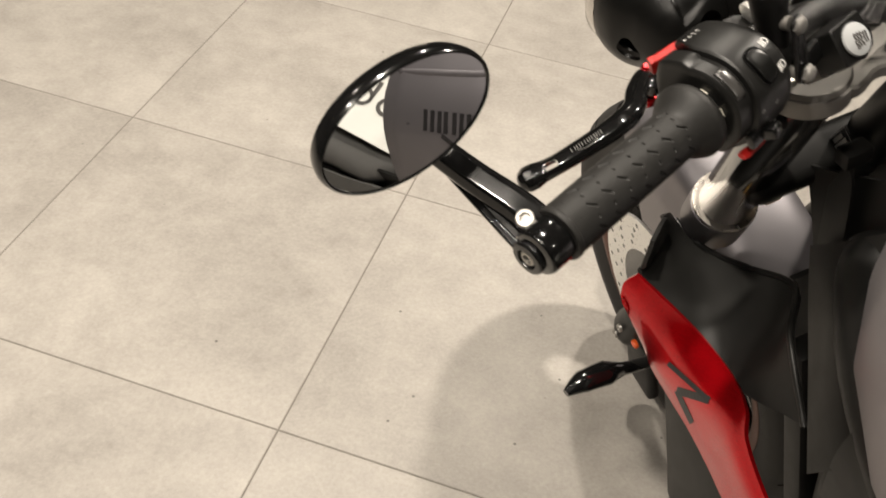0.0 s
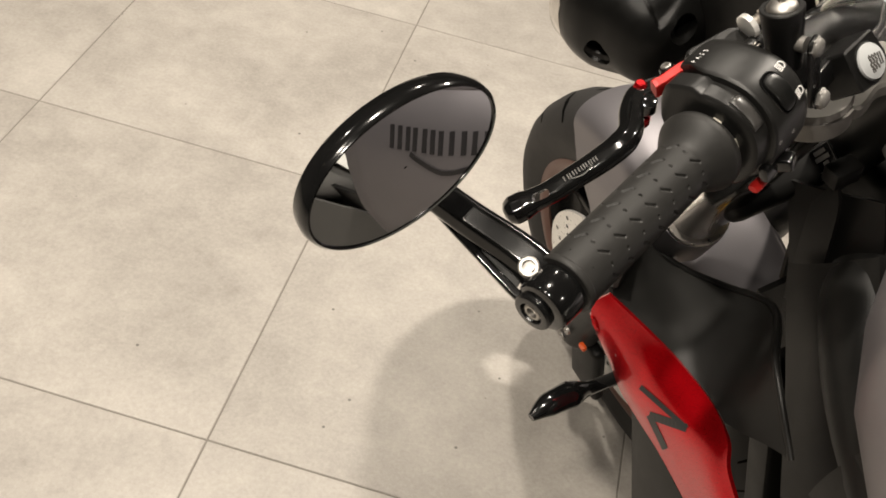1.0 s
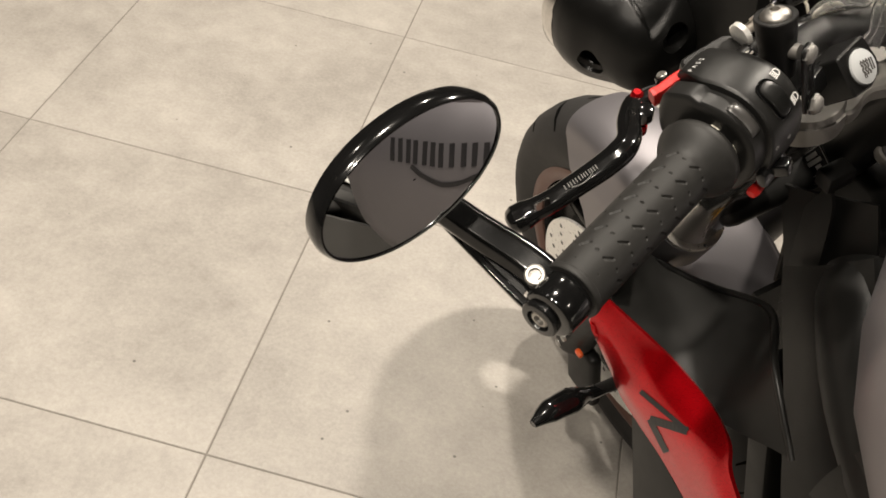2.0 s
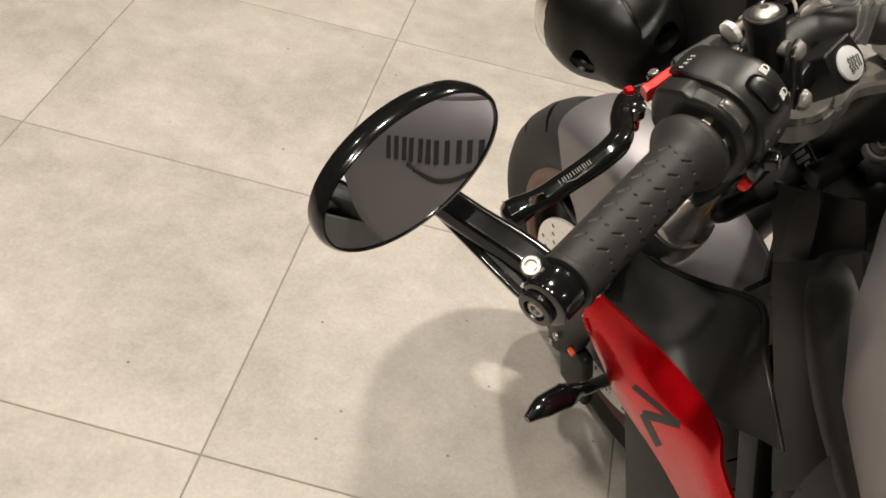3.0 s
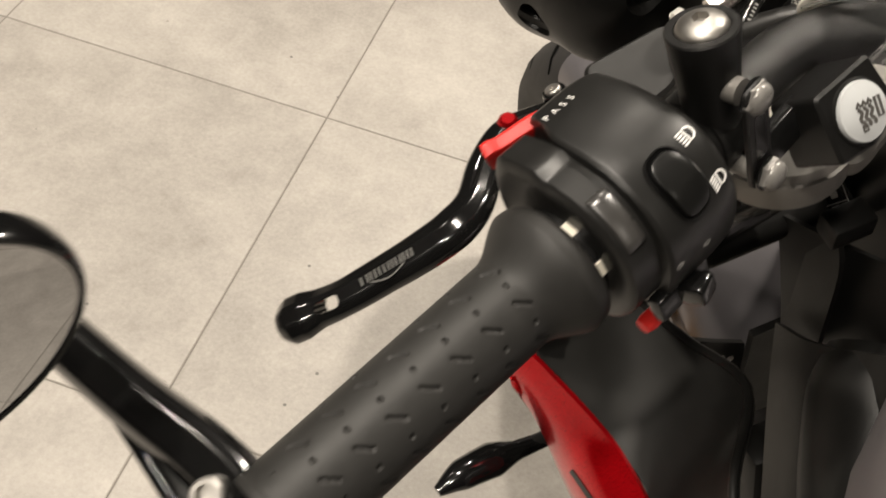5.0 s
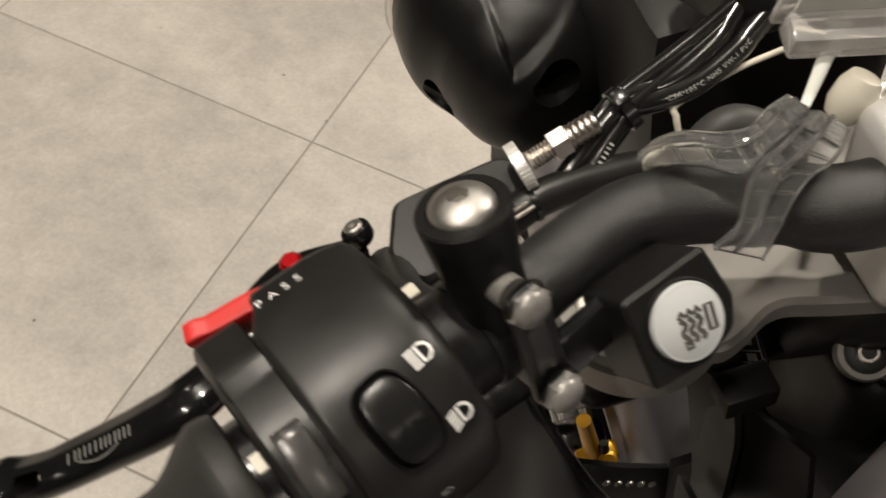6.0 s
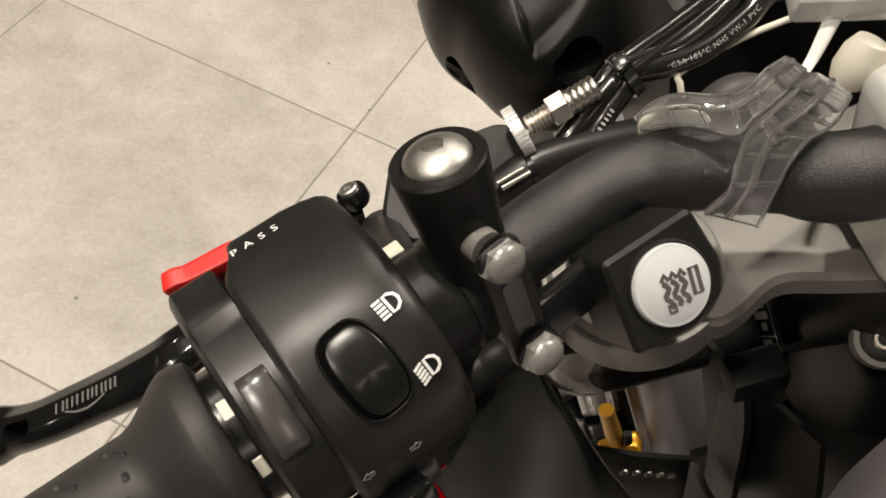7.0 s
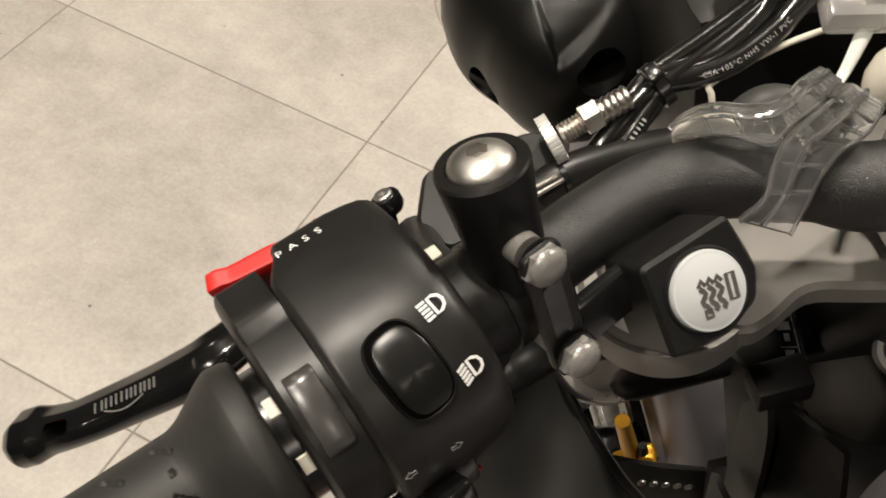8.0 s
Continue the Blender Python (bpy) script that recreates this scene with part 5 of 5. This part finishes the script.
# Added dark sheet; it hides the lit mudguard behind the sticker.
part("gap_backing", patch([[K(-0.222, 0.006, h), K(-0.222, -0.035, h + 0.01), K(-0.222, -0.075, h)] for h in (0.80, 0.71, 0.61)], 0.004, 3, -KF), DARK, moto)
core = part("radiator_core", patch([[K(-0.252, l, h) for l in (-0.13, -0.04, 0.06)] for h in (0.66, 0.58, 0.50)], 0.006, 3, -KF), DARK, moto, "dark radiator core")
for k in range(12):
    part("fin", tube([K(-0.2505, -0.125, 0.508 + 0.0125 * k), K(-0.2505, 0.055, 0.508 + 0.0125 * k)], [0.0014, 0.0014], 6, 1), DARK, core)
rad_top = part("radiator_top", patch([
    [K(-0.240, 0.122, 0.690), K(-0.241, 0.091, 0.658), K(-0.240, 0.056, 0.624)],
    [K(-0.243, 0.123, 0.640), K(-0.244, 0.090, 0.610), K(-0.243, 0.053, 0.580)],
    [K(-0.240, 0.123, 0.582), K(-0.240, 0.085, 0.550), K(-0.240, 0.048, 0.521)],
], 0.004, 4, -KF), DARK, moto, "black radiator guard with small bolts")
for k in range(5):
    f = 0.30 + 0.12 * k
    bolt(axis_frame(K(-0.2445, 0.122, 0.668).lerp(K(-0.2445, 0.056, 0.606), f), -KF, KU), 0.0028, 0.0016, "guard_bolt", rad_top, ZINC)
part("side_cowl", patch([[B(0.030, 0.108, 0.555), B(-0.02, 0.106, 0.55), B(-0.10, 0.098, 0.54)], [B(0.012, 0.098, 0.50), B(-0.03, 0.098, 0.49), B(-0.12, 0.095, 0.47)], [B(-0.02, 0.090, 0.43), B(-0.05, 0.090, 0.42), B(-0.12, 0.090, 0.40)]], 0.004, 5, BL), DARK, moto, "black lower cowl")

# ---- front indicator on the shroud ----
ind = part("indicator", tube([B(0.064, 0.112, 0.531), B(0.054, 0.140, 0.541), B(0.047, 0.160, 0.547), B(0.038, 0.186, 0.549), B(0.030, 0.204, 0.546)], [0.0060, 0.0078, 0.0132, 0.0112, 0.0040], 18, 6, 0.8), GLOSS, moto, "gloss black indicator on a short stalk")
part("indicator_stalk", tube([B(0.070, 0.096, 0.527), B(0.058, 0.130, 0.537)], [0.0068, 0.0058], 14, 1), PLASTIC, ind)

# ---- cables by the yoke ----
def cable(name, pts, r, material=CABLE, label=""):
    return part(name, tube(pts, r, 12, 8), material, moto, label)


c1 = cable("cable", [W(0.176, 0.033, -0.034), W(0.1853, 0.034, -0.0269), W(0.1968, 0.036, -0.0223), W(0.2083, 0.0376, -0.0186), W(0.2115, 0.0373, -0.0179), W(0.2232, 0.0318, -0.0176), W(0.2365, 0.0282, -0.0159), W(0.2521, 0.0278, -0.0121), W(0.2587, 0.0289, -0.0098), W(0.275, 0.031, -0.004)], 0.0042, CABLE, "black printed cable")
c2 = cable("cable", [W(0.182, 0.027, -0.036), W(0.1904, 0.0293, -0.0274), W(0.1995, 0.0322, -0.0236), W(0.2088, 0.0345, -0.0196), W(0.2127, 0.0393, -0.0165), W(0.2291, 0.0338, -0.0152), W(0.2472, 0.0335, -0.0106), W(0.256, 0.036, -0.0073), W(0.27, 0.04, -0.002)], 0.0036)
cable("cable", [W(0.200, 0.0395, -0.0215), W(0.2097, 0.0408, -0.0166), W(0.2296, 0.0395, -0.0122), W(0.2447, 0.0386, -0.0084), W(0.262, 0.0384, -0.0044)], 0.0030)
cable("cable", [W(0.212, 0.035, -0.0150), W(0.2292, 0.0355, -0.0128), W(0.2465, 0.0355, -0.0088), W(0.262, 0.036, -0.004)], 0.0019)
cable("hose", [W(0.214, 0.012, -0.060), W(0.226, 0.016, -0.034), W(0.239, 0.012, -0.024), W(0.250, -0.002, -0.034), W(0.255, -0.010, -0.056)], 0.0062, HOSE, "grey rubber hose")
cable("hose", [W(0.205, 0.022, -0.065), W(0.215, 0.024, -0.042), W(0.226, 0.021, -0.034), W(0.236, 0.008, -0.046), W(0.240, 0.0, -0.066)], 0.0048, DARK, "dark rubber hose")
cable("white_wire", [W(0.2228, 0.0224, -0.0254), W(0.2235, 0.025, -0.0212), W(0.2262, 0.0275, -0.0188), W(0.2467, 0.0245, -0.0165), W(0.260, 0.0202, -0.0138), W(0.2781, 0.0141, -0.0121), W(0.30, 0.008, -0.010)], 0.0011, CREAM, "thin pale wire")
tie_m = bar_axis(0.2085, 0.0372, -0.0186, (0.93, -0.05, 0.30))
part("cable_tie", lathe([(0, 0.0066), (0.0003, 0.0082), (0.004, 0.0082), (0.0043, 0.0066)], tie_m @ Matrix.Diagonal((1.0, 0.85, 1, 1)), 20), GLOSSP, moto, "black cable tie")
part("tie_head", box((0.006, 0.005, 0.0055), tie_m @ Matrix.Translation((0.0, 0.0078, 0.002)), 0.001), GLOSSP, moto)


def on_cable(pts, r, start):
    """A place on a cable: x along it from the start, y round it."""
    line = smooth_path(pts, 8)
    run = [0.0]
    for p, q in zip(line, line[1:]):
        run.append(run[-1] + (q - p).length)

    def place(x, y, h):
        x += start
        i = max(0, min(len(line) - 2, sum(1 for v in run if v <= x) - 1))
        d = (line[i + 1] - line[i]).normalized()
        p = line[i] + d * (x - run[i])
        up = BAR.to_3x3() @ Vector((-0.35, -0.62, 0.70))
        up = (up - d * up.dot(d)).normalized()
        ang = y / r
        return p + (up * math.cos(ang) + up.cross(d) * math.sin(ang)) * (r + h)
    return place


cable_place = on_cable([W(0.2115, 0.0373, -0.0179), W(0.2232, 0.0318, -0.0176), W(0.2365, 0.0282, -0.0159), W(0.2521, 0.0278, -0.0121), W(0.2587, 0.0289, -0.0098), W(0.275, 0.031, -0.004)], 0.0042, 0.030)
part("cable_print", lettering("CSA 105°C NHS VW-1 PVC", 0.0025, cable_place, 0.00015, 1.16), GREYPRINT, c1, "pale printed cable marking", smooth=False)
low_place = on_cable([W(0.182, 0.027, -0.036), W(0.1904, 0.0293, -0.0274), W(0.1995, 0.0322, -0.0236), W(0.2088, 0.0345, -0.0196)], 0.0036, 0.0)
for k in range(7):
    part("print_bar", ribbon([(0.0125 + 0.0018 * k, -0.0008), (0.0125 + 0.0018 * k, 0.0008)], 0.0007, low_place, 0.00015), GREYPRINT, c2, smooth=False)

# Added black looms; they darken a gap where bright floor would show.
cable("gap_loom", [W(0.092, -0.004, -0.026), W(0.104, 0.004, -0.046), W(0.119, 0.012, -0.062), W(0.140, 0.016, -0.078), W(0.175, 0.010, -0.092), W(0.215, 0.0, -0.11)], 0.0088, DARK, "added black loom filling the gap below the switch housing")
cable("gap_loom", [W(0.098, 0.006, -0.026), W(0.112, 0.014, -0.052), W(0.130, 0.022, -0.068), W(0.160, 0.024, -0.080), W(0.200, 0.012, -0.098)], 0.0045, DARK, "added black loom filling the gap below the switch housing")
cable("gap_loom", [W(0.096, 0.002, -0.040), W(0.1120, 0.004, -0.0690), W(0.1240, 0.003, -0.0712), W(0.1340, 0.002, -0.0700), W(0.150, 0.002, -0.080), W(0.200, -0.010, -0.11)], 0.0070, DARK, "added black loom filling the gap below the switch housing")
# Added dark plug over a pale gap below the yoke.
part("gap_plug", box((0.024, 0.016, 0.016), basis(K(-0.298, 0.0605, 0.872), KL, KF, KU), 0.002, 2), DARK, moto)

# ---- connector, label and tank bolt behind the yoke ----
L0, L1 = Vector((0.555, -0.076, 0.811)), Vector((0.571, -0.093, 0.799))
LV = Vector((-0.004, 0.023, -0.036))
LN = (L1 - L0).cross(LV).normalized()
LN = LN if LN.dot(KL) > 0 else -LN


def label_place(x, y, h):
    """On the sticker: x across it from its long edge, y along that edge."""
    return L0 + LV * x + (L1 - L0) * y + LN * (0.0008 + h)


label = part("warning_label", patch([[L0, L1], [L0 + LV, L1 + LV]], 0.0012, 2, LN), GLOSSP, moto, "black warning sticker with rows of fine print")
part("label_border", ribbon([(0.98, 0.02), (0.03, 0.02), (0.03, 0.98), (0.98, 0.98)], 0.018, label_place, 0.0002), GREYPRINT, label, smooth=False)
part("label_border", ribbon([(0.05, 0.76), (0.95, 0.76)], 0.02, label_place, 0.0002), GREYPRINT, label, smooth=False)
for y, x0, x1 in ((0.18, 0.22, 0.62), (0.38, 0.16, 0.74), (0.58, 0.26, 0.46), (0.88, 0.22, 0.56)):
    part("print_bar", ribbon([(x0, y), (x1, y)], 0.14, label_place, 0.0002), GREYPRINT, label, smooth=False)
bm_eye = axis_frame(S(0.037, -0.019, 0.835), (-0.1, -0.55, 0.8), UP)
part("tank_mount", lathe([(-0.010, 0.012), (-0.002, 0.0125), (0.0, 0.0115), (0.0, 0.0065), (-0.004, 0.006)], bm_eye, 32), CAST, moto, "grey tank mounting eye")
part("mount_rubber", lathe([(-0.004, 0.0095), (0.002, 0.0090), (0.003, 0.007), (0.003, 0.005)], bm_eye, 28), RUBBER, moto)
bolt(bm_eye @ Matrix.Translation((0, 0, 0.0025)), 0.005, 0.003, "mount_bolt", moto, STEEL)
part("mount_arm", tube([S(0.037, -0.03, 0.832), S(0.03, -0.06, 0.825), S(0.01, -0.10, 0.82)], [0.010, 0.011, 0.012], 12, 4, 0.5), CAST, moto)

# ---- clear clip with its tag holder on the handlebar ----
clip = thing("clip", W(0.2105, -0.0215, 0.012), "clear acrylic clip gripping the black handlebar", "sign clip")


def strip(edge_a, edge_b, thick, name="jaw"):
    """A bent sheet of clear plastic between two edges, with thicker rails along them."""
    a, b = [W(*p) for p in edge_a], [W(*p) for p in edge_b]
    mid = [(p + q) / 2 + BW * (0.0006 if k % 2 else 0.0) for k, (p, q) in enumerate(zip(a, b))]
    body = part(name, patch([a, mid, b], thick, 5, Vector((0.2, -0.6, 0.75))), CLEAR, clip)
    for e in (a, b):
        part("rail", tube(e, 0.0006, 10, 6), CLEAREDGE, body)
    for f, up in ((0.42, 0.0012),):
        part("web", tube([p.lerp(q, f) + BW * up for p, q in zip(a, b)], 0.0009, 8, 6, 1.5, BW), CLEAR, body)
    return body


J1A = [(0.1926, 0.0137, -0.0013), (0.1960, 0.0104, 0.0071), (0.1988, 0.0044, 0.0140), (0.2040, -0.0028, 0.0164), (0.2094, -0.0080, 0.0197), (0.2153, -0.0082, 0.0235), (0.2210, -0.0089, 0.0246)]
J1B = [(0.1896, 0.0082, 0.0021), (0.1902, 0.0, 0.0119), (0.1938, -0.0073, 0.0161), (0.1979, -0.0161, 0.0185), (0.2043, -0.0166, 0.0218), (0.2133, -0.0168, 0.0241), (0.2215, -0.0159, 0.0253)]
J2A = [(0.1831, -0.0245, 0.0041), (0.1886, -0.0259, 0.0105), (0.1933, -0.0227, 0.0166), (0.1986, -0.0200, 0.0216), (0.2053, -0.0201, 0.0256), (0.2149, -0.0192, 0.0263), (0.2235, -0.0182, 0.0244)]
J2B = [(0.1950, -0.0334, -0.0031), (0.2003, -0.0316, 0.0071), (0.2057, -0.0295, 0.0130), (0.2120, -0.0283, 0.0164), (0.2190, -0.0286, 0.0157), (0.2265, -0.0270, 0.0139), (0.2349, -0.0234, 0.0123)]
upper = strip(J1A, J1B, 0.0018)
lower = strip(J2A, J2B, 0.0018)
for k in range(3):
    f = 0.35 + 0.2 * k
    for ja, jb, ob in ((J1A, J1B, upper), (J2A, J2B, lower)):
        p0, p1 = W(*ja[5]).lerp(W(*ja[6]), f), W(*jb[5]).lerp(W(*jb[6]), f)
        part("finger_ridge", tube([p0.lerp(p1, 0.12), p0.lerp(p1, 0.88)], [0.0011, 0.0011], 8, 1), CLEAREDGE, ob)
for ja, jb, ob in ((J1A, J1B, upper), (J2A, J2B, lower)):
    for k in (1, 2, 3, 4):
        p0, p1 = W(*ja[k]).lerp(W(*ja[k + 1]), 0.4), W(*jb[k]).lerp(W(*jb[k + 1]), 0.4)
        part("cross_rib", tube([p0.lerp(p1, 0.08) - BW * 0.001, p0.lerp(p1, 0.92) - BW * 0.001], [0.0007, 0.0007], 8, 1), CLEAREDGE, ob)
pad_x = (W(0.2053, -0.0035, 0.0025) - W(0.1896, 0.0100, 0.0008)).normalized()
pad_n = pad_x.cross(BW).normalized()
part("soft_pad", lathe([(-0.0012, 0.0004), (-0.0013, 0.0092), (-0.0006, 0.0102), (0.0006, 0.0102), (0.0013, 0.0092), (0.0012, 0.0004)], basis(W(0.1975, 0.0033, 0.0012), pad_x, pad_n.cross(pad_x), pad_n) @ Matrix.Diagonal((1, 0.86, 1, 1)), 40), PAD, upper, "round pale soft pad")
for ja, jb, ob in ((J1A, J1B, upper), (J2A, J2B, lower)):
    ends = [[W(*j[5]).lerp(W(*j[6]), f) for f in (0.05, 0.5, 1.0)] for j in (ja, jb)]
    part("finger_end", patch([[p + BW * 0.0014 for p in e] for e in ends], 0.0034, 3, Vector((0.2, -0.6, 0.75))), CLEAR, ob)
part("clip_pin", tube([W(0.2080, -0.0125, 0.0200), W(0.2060, -0.0250, 0.0175)], [0.0022, 0.0022], 12, 1), CLEAR, clip)
BALL = W(0.2473, -0.0157, 0.0097)
part("swivel_ball", lathe([(-0.0074, 0.003), (-0.0068, 0.0050), (-0.003, 0.0064), (0.003, 0.0064), (0.0070, 0.0048), (0.0076, 0.002)], axis_frame(BALL, (0.1, 0.25, 0.95), UP), 24), CREAM, clip, "milky nylon swivel")
part("eyelet", lathe([(-0.001, 0.0022), (-0.001, 0.0040), (0.001, 0.0040), (0.001, 0.0022), (-0.001, 0.0022)], axis_frame(W(0.2562, -0.0221, 0.0088), (-0.3, -0.5, 0.8), UP), 28), CLEAREDGE, clip, "small clear eyelet")
holder = basis(W(0.2620, -0.0060, 0.0185), (BAR.to_3x3() @ Vector((0.8, -0.55, -0.05))).normalized(), (BAR.to_3x3() @ Vector((0.55, 0.8, 0.1))).normalized(), (BAR.to_3x3() @ Vector((-0.02, -0.11, 0.99))).normalized())
part("tag_rail", box((0.050, 0.012, 0.010), holder, 0.002, 2), GLARE_CLEAR, clip)
part("tag_rail", box((0.054, 0.0030, 0.016), holder @ Matrix.Translation((0, 0.008, 0.004)), 0.0008, 2), GLARE_CLEAR, clip)
part("tag_insert", box((0.046, 0.0012, 0.022), holder @ Matrix.Translation((0, 0.0048, 0.012)), 0.0), PAPER, clip, "white card slid into the clear rail")
part("strut", tube([W(0.2280, -0.0118, 0.0165), W(0.2380, -0.0075, 0.0135), W(0.2500, -0.0020, 0.0150), W(0.2580, 0.0020, 0.0170)], [0.0014, 0.0018, 0.0024, 0.0034], 14, 5, 0.6), PAPER, clip, "white plastic strut")
# ---- price sheet lying on the seat ----
sheet = thing("price_sheet", K(-0.96, 0.02, 0.80), "white price sheet with dark figures lying on the seat", "price sign")
SA, SB, SD = K(-0.80, 0.125, 0.768), K(-1.16, 0.125, 0.856), K(-0.80, -0.16, 0.835)
su, sv = (SB - SA), (SD - SA)
sn = sv.cross(su).normalized()
sn = sn if sn.z > 0 else -sn


def sheet_place(x, y, h):
    return SA + su * x + sv * y + sn * (0.0012 + h)


part("board", patch([[SA, SB], [SD, SD + su]], 0.0016, 3, sn), PAPER, sheet)
for k in range(4):
    x = 0.30 + 0.17 * k
    ring = [(x + 0.055 * math.cos(a), 0.22 + 0.05 * math.sin(a)) for a in (2 * math.pi * j / 14 for j in range(14))]
    part("figure_bar", ribbon(ring, 0.022, sheet_place, 0.0004, closed=True), INK, sheet, smooth=False)
    part("figure_bar", ribbon([(x - 0.055, 0.20), (x - 0.045, 0.34)], 0.022, sheet_place, 0.0004), INK, sheet, smooth=False)

# ---- room ----
X0, X1, Y0, Y1 = -4.2, 4.8, -4.2, 4.8
T = 0.2


def room_box(name, lo, hi, material, label, category):
    m = Matrix.Translation([(a + b) / 2 for a, b in zip(lo, hi)])
    ob = part(name, box([b - a for a, b in zip(lo, hi)], m, 0.0), material, None, label, smooth=False)
    return tagged(ob, category=category, kind="structure")


floor = room_box("floor", (X0 - T, Y0 - T, -0.12), (X1 + T, Y1 + T, -0.0012), GROUT, "grey tiled showroom floor with dark joints", "floor")
# Walls and ceiling are added out of view.
room_box("wall_north", (X0 - T, Y1, 0), (X1 + T, Y1 + T, CEIL), WALL, "unseen showroom wall, grey to hold bounced light down", "wall")
room_box("wall_south", (X0 - T, Y0 - T, 0), (X1 + T, Y0, CEIL), WALL, "unseen showroom wall, grey to hold bounced light down", "wall")
room_box("wall_west", (X0 - T, Y0, 0), (X0, Y1, CEIL), WALL, "unseen showroom wall, grey to hold bounced light down", "wall")
room_box("wall_east", (X1, Y0, 0), (X1 + T, Y1, CEIL), WALL, "unseen showroom wall, grey to hold bounced light down", "wall")
room_box("ceiling", (X0 - T, Y0 - T, CEIL), (X1 + T, Y1 + T, CEIL + 0.15), CEILING, "unseen showroom ceiling, dark to hold bounced light down", "ceiling")

for x, y, _, r in SPOTS:
    fx = thing("ceiling_spot", (x, y, CEIL), "assumed ceiling spotlight out of view, switched on", "ceiling lamp", "ceiling spotlights")
    m = Matrix.Translation((x, y, CEIL))
    part("can", lathe([(0.0, 0.055), (-0.10, 0.055), (-0.105, 0.052), (-0.105, 0.047), (-0.06, 0.044)], m, 32), DARK, fx)
    part("lamp_face", lathe([(-0.085, 0.046), (-0.088, 0.04), (-0.09, 0.002)], m, 28), LAMPGLOW, fx)

# ---- floor tiles ----
STEP, GAP = 0.6, 0.0024
h = (STEP - GAP) / 2
tile_me = bpy.data.meshes.new("tile")
tb = bmesh.new()
bmesh.ops.create_cube(tb, size=1.0)
for v in tb.verts:
    v.co = Vector((v.co.x * 2 * h, v.co.y * 2 * h, v.co.z * 0.009 - 0.0045))
bmesh.ops.bevel(tb, geom=[e for e in tb.edges if all(v.co.z > -0.001 for v in e.verts)], offset=0.0009, segments=1, affect="EDGES")
tb.to_mesh(tile_me)
tb.free()
tile_me.materials.append(TILE)
for i in range(-7, 8):
    for j in range(-7, 8):
        tile = new("tile", tile_me)
        tile.parent = floor
        tile.location = Vector((STEP * (i + 0.5), STEP * (j + 0.5), 0.0)) - ORIGIN["floor"]
